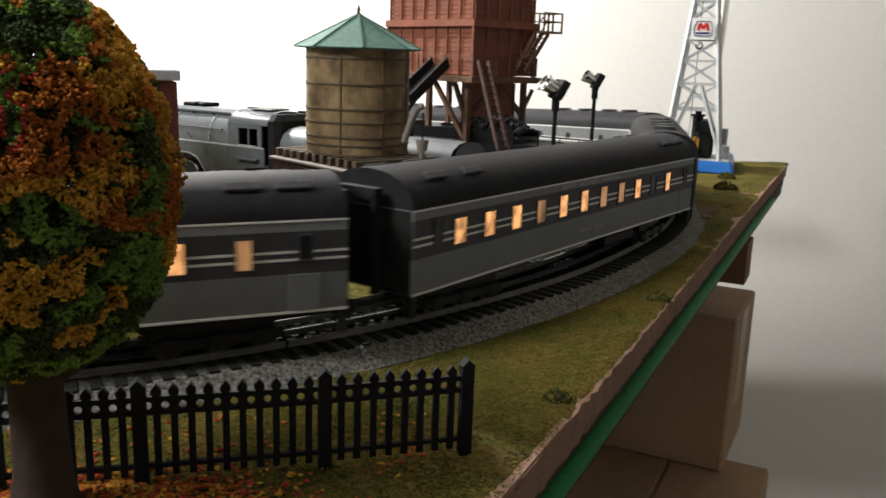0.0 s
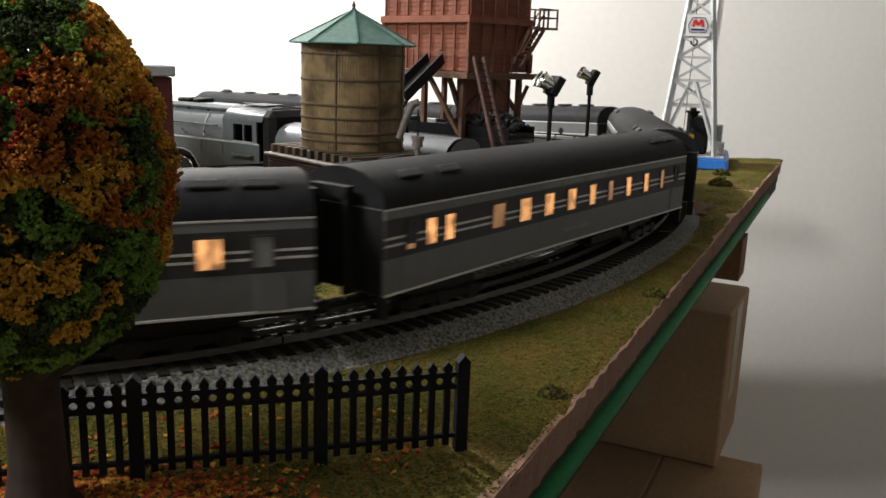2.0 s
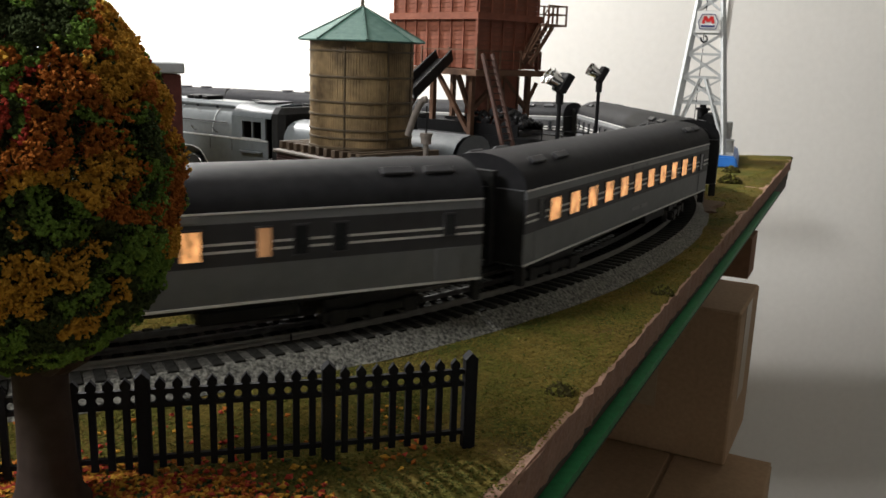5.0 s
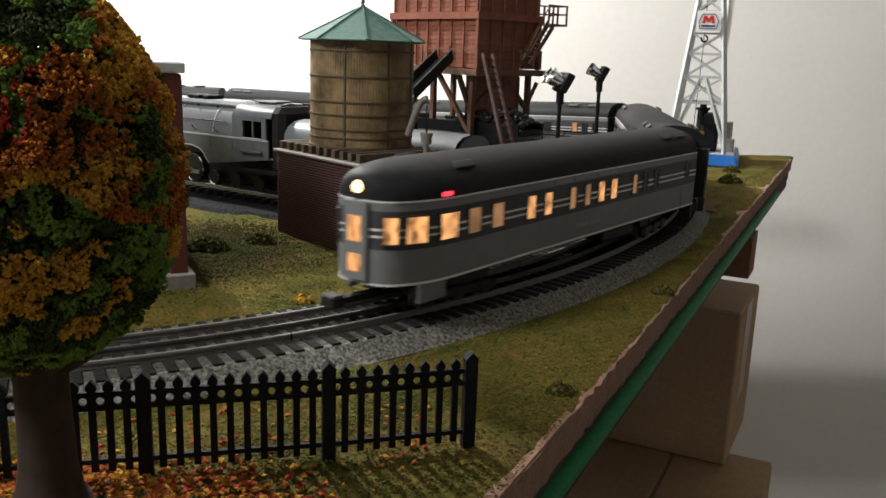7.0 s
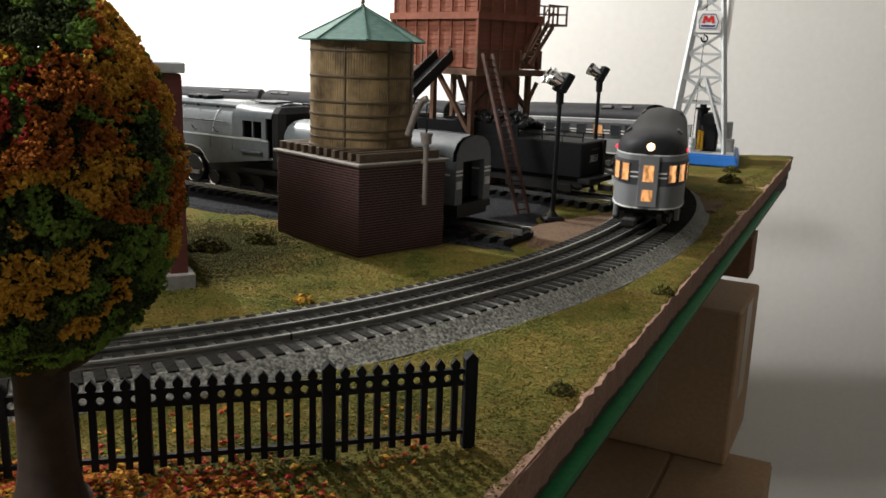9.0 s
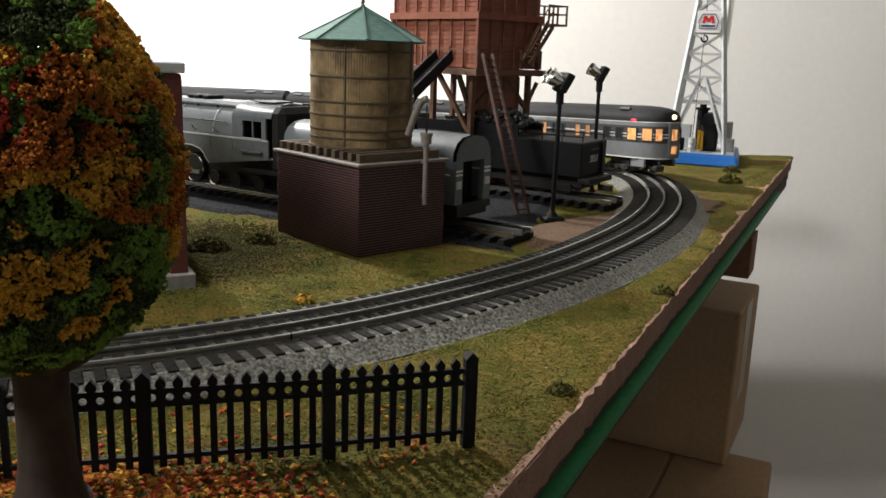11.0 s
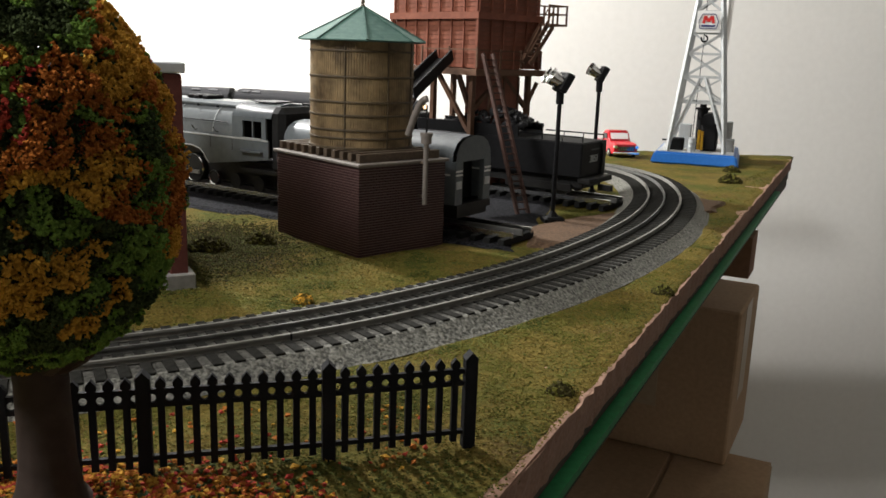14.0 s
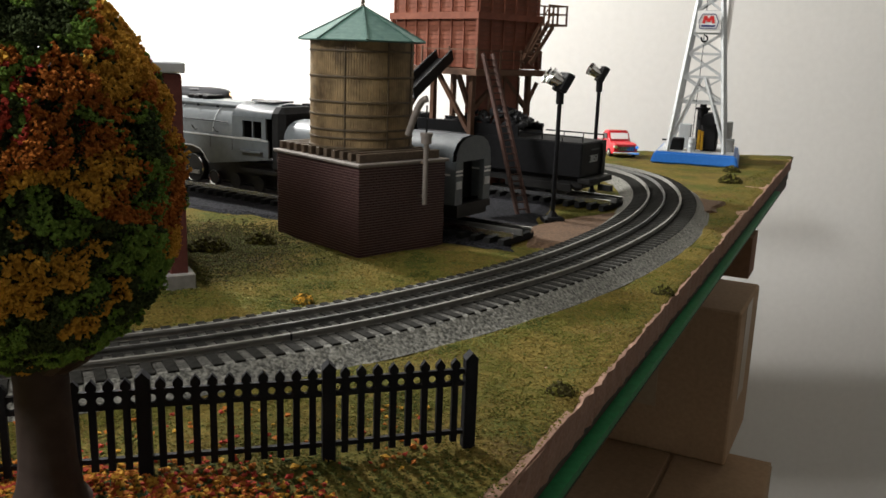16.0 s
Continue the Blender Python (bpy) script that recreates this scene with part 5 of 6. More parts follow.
# ---- flood lamps ----
def build_flood_lamp(x, y, h, turn, heads, size):
    t = thing("floodlight_post", "black post with chrome floodlights" if heads > 1 else "black post with one chrome floodlight", "lamp post", pose(x, y, 0, 0, 0, turn) @ Matrix.Scale(size, 4), group="yard floodlights")
    bm = bmesh.new()
    cyl(bm, (0, 0, 0.0), (0, 0, h), 0.0024, 0.0021, n=12)
    cyl(bm, (0, 0, h - 0.012), (0, 0, h + 0.002), 0.0038, n=12)
    part("post", bm, M["black"], t, "", True)
    bm = bmesh.new()
    box(bm, -0.010, -0.010, 0.0, 0.010, 0.010, 0.007, bevel=0.002)
    cyl(bm, (0, 0, 0.007), (0, 0, 0.012), 0.006, 0.003, n=12)
    part("foot", bm, M["black"], t)
    for k in range(heads):
        y0 = (k - (heads - 1) / 2) * 0.013
        head = part("housing", bmesh.new(), M["black"], t, "black lamp housing")
        head.matrix_basis = pose(0.0, y0, h + 0.008, 0, 28, 0)
        part("bracket", boxed(-0.002, -0.0062, -0.008, 0.006, 0.0062, 0.011, bevel=0.001), M["black"], head)
        bm = lathe(bmesh.new(), [(0.0042, 0.0), (0.0058, 0.004), (0.0064, 0.009), (0.0078, 0.0135), (0.0086, 0.0145), (0.0074, 0.0140), (0.0050, 0.006)], 20)
        bmesh.ops.transform(bm, matrix=pose(0, 0, 0, 0, -90), verts=bm.verts)
        part("reflector", bm, M["chrome"], head, "polished chrome reflector", True)
    return t


build_flood_lamp(0.106, 0.817, 0.1290, 12, 2, 0.985)
build_flood_lamp(0.170, 0.975, 0.1395, 12, 1, 0.956)


# ---- oil derrick ----
def build_derrick():
    m = frame_of((0.389, 1.332), math.cos(radians(-19)), math.sin(radians(-19))) @ Matrix.Scale(0.89, 4)
    t = thing("oil_derrick", "silver lattice oil derrick on a blue base", "oil derrick", m)
    bw, bd = 0.076, 0.215
    bm = bmesh.new()
    lo = [(-bw, -0.004, 0.0), (bw, -0.004, 0.0), (bw, bd, 0.0), (-bw, bd, 0.0)]
    hi = [(-bw + 0.006, 0.003, 0.0205), (bw - 0.006, 0.003, 0.0205), (bw - 0.006, bd - 0.006, 0.0205), (-bw + 0.006, bd - 0.006, 0.0205)]
    a, b = [bm.verts.new(p) for p in lo], [bm.verts.new(p) for p in hi]
    bm.faces.new(b)
    bm.faces.new(a[::-1])
    for i in range(4):
        bm.faces.new((a[i], a[(i + 1) % 4], b[(i + 1) % 4], b[i]))
    bmesh.ops.bevel(bm, geom=bm.edges[:], offset=0.003, segments=2, affect="EDGES")
    part("base", bm, M["blue"], t, "glossy blue base", True)
    part("deck", boxed(-bw + 0.011, 0.009, 0.0206, bw - 0.011, bd - 0.012, 0.0222), M["steel"], t, "silver deck plate")
    z0, z1, w0, w1 = 0.0222, 0.375, 0.0485, 0.011
    yc = 0.062
    def corner(sx, sy, z):
        f = (z - z0) / (z1 - z0)
        w = w0 + (w1 - w0) * f
        return Vector((sx * w, yc + sy * w, z))
    for sx in (-1, 1):
        for sy in (-1, 1):
            bm = bmesh.new()
            bar(bm, corner(sx, sy, z0), corner(sx, sy, z1), 0.0062, 0.0062)
            part("leg", bm, M["steel"], t)
    levels = [0.108, 0.1525, 0.193, 0.229, 0.265, 0.296, 0.325, 0.35, 0.372]
    faces = (((-1, -1), (1, -1)), ((1, -1), (1, 1)), ((1, 1), (-1, 1)), ((-1, 1), (-1, -1)))
    for p, q in faces:
        for i, z in enumerate(levels):
            bm = bmesh.new()
            bar(bm, corner(*p, z), corner(*q, z), 0.0028, 0.0036)
            part("girt", bm, M["steel"], t)
            if i + 1 < len(levels):
                zn = levels[i + 1]
                for a, b in ((p, q), (q, p)):
                    bm = bmesh.new()
                    bar(bm, corner(*a, z), corner(*b, zn), 0.0024, 0.0030)
                    part("cross_brace", bm, M["steel"], t)
        mid = (corner(*p, 0.1515) + corner(*q, 0.1515)) / 2
        for a in (p, q):
            bm = bmesh.new()
            bar(bm, corner(*a, z0 + 0.01), mid + (corner(*a, 0.15) - mid) * 0.12, 0.0034, 0.0040)
            part("long_brace", bm, M["steel"], t)
    # sign board with plain shapes
    sg = part("sign_board", boxed(-0.0200, yc - 0.0325, 0.229, 0.0200, yc - 0.0305, 0.2655), M["signwhite"], t, "white sign with a red and navy emblem")
    y = yc - 0.0328
    hexa = [(-0.0165, 0.2475), (-0.0105, 0.2600), (0.0105, 0.2600), (0.0165, 0.2475), (0.0135, 0.2355), (-0.0135, 0.2355)]
    for a, b in zip(hexa, hexa[1:] + hexa[:1]):
        bm = bmesh.new()
        bar(bm, (a[0], y, a[1]), (b[0], y, b[1]), 0.0012, 0.0012)
        part("emblem_border", bm, M["signblue"], sg)
    for a, b in (((-0.0085, 0.2445), (-0.0055, 0.2565)), ((-0.0055, 0.2565), (0.0, 0.2475)), ((0.0, 0.2475), (0.0055, 0.2565)), ((0.0055, 0.2565), (0.0085, 0.2445))):
        bm = bmesh.new()
        bar(bm, (a[0], y, a[1]), (b[0], y, b[1]), 0.0010, 0.0048)
        part("emblem_bar", bm, M["signred"], sg)
    part("lettering_bar", boxed(-0.0115, y - 0.0005, 0.2385, 0.0115, y + 0.0005, 0.2418), M["signblue"], sg)
    # drill line with hook
    bm = bmesh.new()
    cyl(bm, (-0.006, yc - 0.012, 0.215), (-0.006, yc - 0.012, 0.374), 0.0009, n=6)
    cyl(bm, (-0.010, yc, 0.03), (-0.006, yc, 0.215), 0.0006, n=6)
    part("drill_line", bm, M["black"], t)
    bm = bmesh.new()
    for k in range(8):
        a0, a1 = radians(80 - 36 * k), radians(80 - 36 * (k + 1))
        cyl(bm, (-0.004 + 0.0055 * math.cos(a0), yc - 0.034, 0.2185 + 0.0055 * math.sin(a0)), (-0.004 + 0.0055 * math.cos(a1), yc - 0.034, 0.2185 + 0.0055 * math.sin(a1)), 0.0014, n=6)
    part("hook", bm, M["black"], t)
    # machinery
    bm = bmesh.new()
    cyl(bm, (0.004, 0.075, 0.022), (0.004, 0.075, 0.094), 0.0095, n=16)
    cyl(bm, (0.004, 0.075, 0.094), (0.004, 0.075, 0.098), 0.0125, n=16)
    cyl(bm, (0.004, 0.075, 0.098), (0.004, 0.075, 0.104), 0.006, n=10)
    part("engine_chimney", bm, M["black"], t, "black engine stack", True)
    bm = bmesh.new()
    cyl(bm, (0.016, 0.045, 0.076), (0.016, 0.11, 0.076), 0.013, n=18)
    box(bm, 0.004, 0.045, 0.022, 0.034, 0.12, 0.070, bevel=0.004)
    part("engine", bm, M["black"], t, "black pump engine")
    part("control_cabinet", boxed(-0.036, 0.085, 0.022, -0.014, 0.105, 0.066, bevel=0.001), M["steel"], t, "grey control cabinet")
    part("winch", boxed(-0.048, 0.028, 0.022, -0.022, 0.052, 0.044, bevel=0.002), M["black"], t)
    bm = bmesh.new()
    cyl(bm, (-0.060, 0.03, 0.040), (-0.046, 0.03, 0.040), 0.0015, n=8)
    part("crank", bm, M["black"], t)
    part("far_tank", boxed(0.040, 0.12, 0.022, 0.058, 0.15, 0.072, bevel=0.002), M["steel"], t)
    part("side_box", boxed(0.044, 0.055, 0.022, 0.064, 0.085, 0.044, bevel=0.001), M["steel"], t)
    for x, zt in ((0.003, 0.060), (0.0085, 0.058)):
        bm = bmesh.new()
        cyl(bm, (x, 0.035, 0.025), (x, 0.035, zt), 0.0026, n=10)
        part("upright_pipe", bm, M["yellow"], t, "yellow upright pipe")
    return t


build_derrick()


def build_drum():
    t = thing("oil_drum", "small pale grey drum on the derrick deck", "drum", frame_of((0.389, 1.352), 1, 0, 0.0198) @ Matrix.Scale(0.89, 4))
    bm = lathe(bmesh.new(), [(0.0062, 0.0), (0.0066, 0.0006), (0.0064, 0.008), (0.0067, 0.0085), (0.0064, 0.009), (0.0064, 0.016), (0.0067, 0.0165), (0.0064, 0.017), (0.0066, 0.024), (0.0058, 0.0246)], 18)
    part("shell", bm, M["steel"], t, "", True)


build_drum()


# ---- red pickup ----
def build_pickup():
    t = thing("pickup_truck", "glossy red toy pickup truck with chrome bumper", "truck", frame_of((0.287, 1.452), math.cos(radians(-80)), math.sin(radians(-80))) @ Matrix.Scale(0.84, 4))
    w = 0.0265
    def hull(name, stations, material, label="", smooth=True):
        bm = bmesh.new()
        rows = []
        for x, hw, z0, z1 in stations:
            rows.append([bm.verts.new((x, y, z)) for y, z in ((-hw, z0), (-hw, z0 + (z1 - z0) * 0.75), (-hw * 0.86, z1), (hw * 0.86, z1), (hw, z0 + (z1 - z0) * 0.75), (hw, z0))])
        for a, b in zip(rows, rows[1:]):
            for i in range(6):
                bm.faces.new((a[i], a[(i + 1) % 6], b[(i + 1) % 6], b[i]))
        bm.faces.new(rows[0])
        bm.faces.new(rows[-1][::-1])
        bmesh.ops.bevel(bm, geom=[e for e in bm.edges if e.calc_length() > 0.01], offset=0.001, segments=2, affect="EDGES")
        return part(name, bm, material, t, label, smooth)
    hull("body", [(-0.060, w * 0.94, 0.008, 0.027), (-0.01, w, 0.008, 0.028), (0.025, w, 0.008, 0.030), (0.052, w * 0.98, 0.008, 0.029), (0.061, w * 0.9, 0.009, 0.026)], M["red"], "glossy red body")
    hull("cab", [(-0.012, w * 0.86, 0.028, 0.046), (-0.006, w * 0.84, 0.028, 0.050), (0.014, w * 0.82, 0.028, 0.050), (0.026, w * 0.84, 0.028, 0.031)], M["red"], "red cab")
    for s in (-1, 1):
        part("cab_window", boxed(-0.006, s * w * 0.86 - 0.0006, 0.034, 0.013, s * w * 0.86 + 0.0006, 0.044), M["glass"], t)
    ws = part("windscreen", boxed(-0.0006, -w * 0.68, -0.0068, 0.0006, w * 0.68, 0.0068, bevel=0.0003), M["signwhite"], t, "pale windscreen")
    ws.matrix_basis = pose(0.0215, 0, 0.0395, 0, -33, 0)
    part("grille", boxed(0.060, -0.017, 0.0135, 0.0625, 0.017, 0.0225, bevel=0.0006), M["under"], t, "dark grille")
    for i in range(7):
        part("grille_bar", boxed(0.0622, -0.0155 + i * 0.0047, 0.014, 0.0632, -0.0143 + i * 0.0047, 0.022), M["chrome"], t)
    part("bumper", boxed(0.0605, -w, 0.0065, 0.066, w, 0.0118, bevel=0.0015), M["chrome"], t, "chrome front bumper")
    for s in (-1, 1):
        bm = bmesh.new()
        cyl(bm, (0.058, s * 0.0215, 0.0215), (0.0632, s * 0.0215, 0.0215), 0.0036, n=14)
        part("headlight", bm, M["chrome"], t, "", True)
        for x in (0.038, -0.038):
            bm = bmesh.new()
            cyl(bm, (x, s * (w - 0.006), 0.0088), (x, s * (w + 0.0005), 0.0088), 0.0088, n=20)
            wh = part("wheel", bm, M["under"], t, "", True)
            bm = bmesh.new()
            cyl(bm, (x, s * (w + 0.0005), 0.0088), (x, s * (w + 0.0012), 0.0088), 0.0045, n=14)
            part("hub_cap", bm, M["chrome"], wh)


build_pickup()


# ---- fence ----
def build_fence():
    t = thing("picket_fence", "glossy black plastic picket fence with rings", "fence", Matrix.Scale(1.0735, 4))
    posts = [Vector((-0.1600, 0.2560)), Vector((-0.1010, 0.2710)), Vector((-0.0395, 0.2865)), Vector((0.0120, 0.3020))]
    counts = (10, 10, 8)
    def picket(m):
        if "picket" not in SHARED:
            bm = bmesh.new()
            box(bm, -0.0012, -0.0009, 0.0030, 0.0012, 0.0009, 0.0330)
            prism_pts = [(-0.0017, 0.0328), (0.0017, 0.0328), (0.0017, 0.0345), (0.0, 0.0366), (-0.0017, 0.0345)]
            lo = [bm.verts.new((x, -0.0010, z)) for x, z in prism_pts]
            hi = [bm.verts.new((x, 0.0010, z)) for x, z in prism_pts]
            bm.faces.new(lo)
            bm.faces.new(hi[::-1])
            for i in range(5):
                bm.faces.new((lo[i], lo[(i + 1) % 5], hi[(i + 1) % 5], hi[i]))
            o = part("picket", bm, M["fence"], t)
            SHARED["picket"] = o.data
            o.matrix_basis = m
        else:
            again("picket", SHARED["picket"], m, t)
    ring = bmesh.new()
    n = 14
    for k in range(n):
        a0, a1 = 2 * math.pi * k / n, 2 * math.pi * (k + 1) / n
        cyl(ring, (0.00185 * math.cos(a0), 0, 0.00185 * math.sin(a0)), (0.00185 * math.cos(a1), 0, 0.00185 * math.sin(a1)), 0.00055, n=6, caps=False)
    first = part("ring", ring, M["fence"], t, "", True)
    used = False
    for k, p in enumerate(posts):
        d = (posts[min(k + 1, 3)] - posts[max(k - 1, 0)]).normalized()
        m = frame_of(p, d.x, d.y)
        bm = bmesh.new()
        box(bm, -0.0024, -0.0022, 0.0, 0.0024, 0.0022, 0.0368, bevel=0.0003)
        pk = [(-0.0026, -0.0024), (0.0026, -0.0024), (0.0026, 0.0024), (-0.0026, 0.0024)]
        lo = [bm.verts.new((x, y, 0.0362)) for x, y in pk]
        r0, r1 = bm.verts.new((0.0, -0.0024, 0.0390)), bm.verts.new((0.0, 0.0024, 0.0390))
        bm.faces.new((lo[0], lo[1], r0))
        bm.faces.new((lo[2], lo[3], r1))
        bm.faces.new((lo[1], lo[2], r1, r0))
        bm.faces.new((lo[3], lo[0], r0, r1))
        bm.faces.new(lo[::-1])
        part("post", bm, M["fence"], t).matrix_basis = m
    for (a, b), c in zip(zip(posts, posts[1:]), counts):
        d = (b - a).normalized()
        for z0, z1 in ((0.0305, 0.0322), (0.0255, 0.0272), (0.0058, 0.0075)):
            bm = bmesh.new()
            box(bm, 0.0024, -0.0007, z0, (b - a).length - 0.0024, 0.0011, z1, frame_of(a, d.x, d.y))
            part("fence_rail", bm, M["fence"], t)
        for i in range(c + 1):
            q = a.lerp(b, (i + 0.5) / (c + 1))
            m = frame_of(q, d.x, d.y, 0.02885)
            if used:
                again("ring", first.data, m, t)
            else:
                first.matrix_basis, used = m, True
            if i:
                picket(frame_of(a.lerp(b, i / (c + 1)), d.x, d.y))
    return t


build_fence()


# ---- foliage: small irregular clumps ----
def clumps(name, places, mats, parent=None, label="", flat=1.0):
    """One mesh of small lumps: places are (x, y, z, size, material index)."""
    rnd = np.random.RandomState(7)
    base = np.array([(1, 0, 0), (-1, 0, 0), (0, 1, 0), (0, -1, 0), (0, 0, 1), (0, 0, -1)], float)
    tris = np.array([(0, 2, 4), (2, 1, 4), (1, 3, 4), (3, 0, 4), (2, 0, 5), (1, 2, 5), (3, 1, 5), (0, 3, 5)])
    P = np.array(places, float)
    n = len(P)
    q = rnd.normal(size=(n, 4))
    q /= np.linalg.norm(q, axis=1)[:, None]
    w, x, y, z = q.T
    R = np.stack([1 - 2 * (y * y + z * z), 2 * (x * y - z * w), 2 * (x * z + y * w), 2 * (x * y + z * w), 1 - 2 * (x * x + z * z), 2 * (y * z - x * w), 2 * (x * z - y * w), 2 * (y * z + x * w), 1 - 2 * (x * x + y * y)], 1).reshape(n, 3, 3)
    V = base[None] * rnd.uniform(0.45, 1.25, (n, 6, 1))
    V = np.einsum("nij,nkj->nki", R, V) * P[:, 3][:, None, None]
    V[:, :, 2] *= flat
    V += P[:, None, :3]
    F = (tris[None] + 6 * np.arange(n)[:, None, None]).reshape(-1, 3)
    me = bpy.data.meshes.new(name)
    me.from_pydata(V.reshape(-1, 3).tolist(), [], F.tolist())
    for m in mats:
        me.materials.append(m)
    me.polygons.foreach_set("use_smooth", [False] * (8 * n))
    me.polygons.foreach_set("material_index", np.repeat(P[:, 4].astype(int), 8))
    ob = new(name, me)
    if parent:
        ob.parent = parent
    if label:
        ob["label"] = label
    return ob


def leafmat(name, low, high):
    return mat(name, low, high, 0.9, grain=420, bump=0.6, stain=90, stained=0.5, spec=0.06)


L_RED = leafmat("leaf_red", (0.27, 0.030, 0.024), (0.46, 0.075, 0.045))
L_ORANGE = leafmat("leaf_orange", (0.27, 0.085, 0.018), (0.43, 0.145, 0.028))
L_YELLOW = leafmat("leaf_yellow", (0.40, 0.205, 0.025), (0.62, 0.345, 0.055))
L_GREEN = leafmat("leaf_green", (0.085, 0.155, 0.025), (0.18, 0.29, 0.06))
L_DARK = leafmat("leaf_dark_green_and_shade", (0.030, 0.042, 0.018), (0.062, 0.085, 0.030))
L_OLIVE = leafmat("turf_olive", (0.074, 0.075, 0.015), (0.150, 0.140, 0.032))
L_MOSS = leafmat("turf_moss", (0.036, 0.046, 0.010), (0.085, 0.096, 0.022))
L_STRAW = leafmat("turf_straw", (0.100, 0.076, 0.018), (0.205, 0.155, 0.040))
LEAVES = [L_RED, L_ORANGE, L_YELLOW, L_GREEN, L_DARK]


def build_tree():
    bx, by = -0.1325, 0.265
    t = thing("autumn_tree", "autumn tree with red, orange and green foam foliage", "tree", pose(bx, by, 0) @ Matrix.Scale(1.07, 4))
    rnd = random.Random(12)
    bm = bmesh.new()
    n = 28
    rows = []
    for z, r in ((-0.001, 0.0180), (0.002, 0.0135), (0.007, 0.0105), (0.016, 0.0088), (0.030, 0.0082), (0.046, 0.0082), (0.054, 0.0090), (0.064, 0.0085), (0.085, 0.006), (0.12, 0.003)):
        rows.append([bm.verts.new(((r + 0.0008 * noise.noise(Vector((i * 0.7, z * 60, 1)))) * math.cos(2 * math.pi * i / n), (r + 0.0008 * noise.noise(Vector((i * 0.7, z * 60, 5)))) * math.sin(2 * math.pi * i / n), z)) for i in range(n)])
    for a, b in zip(rows, rows[1:]):
        for i in range(n):
            bm.faces.new((a[i], a[(i + 1) % n], b[(i + 1) % n], b[i]))
    bm.faces.new(rows[-1])
    part("trunk", bm, M["bark"], t, "smooth dark brown trunk", True)
    for dx, dy, dz, r in ((0.026, -0.004, 0.072, 0.0042), (-0.024, -0.008, 0.074, 0.0042), (0.010, 0.022, 0.085, 0.004), (-0.012, 0.02, 0.09, 0.004), (0.018, -0.018, 0.09, 0.0035), (0.03, 0.01, 0.10, 0.003)):
        bm = bmesh.new()
        a, b, c = Vector((0, 0, 0.048)), Vector((dx * 0.55, dy * 0.55, 0.056)), Vector((dx, dy, dz))
        cyl(bm, a, b, r * 1.25, r, n=10)
        cyl(bm, b, c, r, r * 0.5, n=10)
        part("limb", bm, M["bark"], t, "", True)
    # crown: an uneven egg of clumps, with hollows
    prof_z = [0.050, 0.056, 0.064, 0.074, 0.088, 0.100, 0.114, 0.127, 0.140, 0.150, 0.158, 0.166, 0.170]
    prof_r = [0.010, 0.023, 0.033, 0.0400, 0.0450, 0.0480, 0.0490, 0.0470, 0.0425, 0.037, 0.030, 0.018, 0.006]
    places = []
    for i in range(140000):
        z = rnd.uniform(0.051, 0.169)
        a = rnd.uniform(0, 2 * math.pi)
        r = float(np.interp(z, prof_z, prof_r))
        dirn = Vector((math.cos(a), math.sin(a), 0))
        p = Vector((dirn.x * r, dirn.y * r, z))
        lump = noise.noise(p * 70 + Vector((3, 1, 0)))
        fine = noise.noise(p * 210)
        rr = r * (1.0 + 0.10 * lump) + 0.0030 * fine
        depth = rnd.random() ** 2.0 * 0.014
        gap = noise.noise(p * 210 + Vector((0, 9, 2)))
        if gap < -0.30 and depth < 0.004:
            continue
        rr -= depth
        n1 = noise.noise(p * 32 + Vector((21, 0, 5)))
        n2 = noise.noise(p * 62 + Vector((0, 4, 11))) + 0.35 * noise.noise(p * 190)
        high = (z - 0.110) / 0.06
        # inner and hollow clumps take dark green, shade put into the leaf colour
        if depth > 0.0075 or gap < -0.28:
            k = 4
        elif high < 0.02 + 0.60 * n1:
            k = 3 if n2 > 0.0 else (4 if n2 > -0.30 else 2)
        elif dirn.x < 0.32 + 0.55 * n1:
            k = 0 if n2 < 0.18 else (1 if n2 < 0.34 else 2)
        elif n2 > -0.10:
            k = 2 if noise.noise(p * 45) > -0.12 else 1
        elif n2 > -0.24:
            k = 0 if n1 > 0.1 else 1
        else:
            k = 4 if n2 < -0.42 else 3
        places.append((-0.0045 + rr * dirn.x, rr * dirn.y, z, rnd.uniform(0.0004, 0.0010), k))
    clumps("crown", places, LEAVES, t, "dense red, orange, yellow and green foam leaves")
    return t


build_tree()


def build_sapling():
    t = thing("twisted_sapling", "thin twisted dark brown stem beside the tree", "sapling", pose(-0.158, 0.278, 0))
    bm = bmesh.new()
    prev = None
    for strand in (0.0, math.pi):
        prev = None
        for i in range(40):
            z = 0.0005 + i * 0.0016
            p = Vector((0.0010 * math.cos(z * 700 + strand) - 0.004 * (z / 0.06), 0.0010 * math.sin(z * 700 + strand), z))
            if prev:
                cyl(bm, prev, p, 0.0013, n=7, caps=False)
            prev = p
    part("stem", bm, M["bark"], t, "", True)


build_sapling()


def inside_table(x, y, margin=0.004):
    d = Vector((EDGE1[0] - EDGE0[0], EDGE1[1] - EDGE0[1]))
    nrm = Vector((d.y, -d.x)).normalized()
    return (Vector((x, y)) - Vector(EDGE0)).dot(nrm) < -margin


NEARLINE = [on_line(-0.6 + 0.01 * i) for i in range(280)]
NL = np.array([(p.x, p.y) for p in NEARLINE])


def from_track(x, y):
    return float(np.min(np.hypot(NL[:, 0] - x, NL[:, 1] - y)))


def on_base(x, y):
    d = Vector((x - WN[0], y - WN[1]))
    a, b = d.dot(WV), d.dot(WU)
    return -0.001 < a < 0.091 and -0.001 < b < 0.124


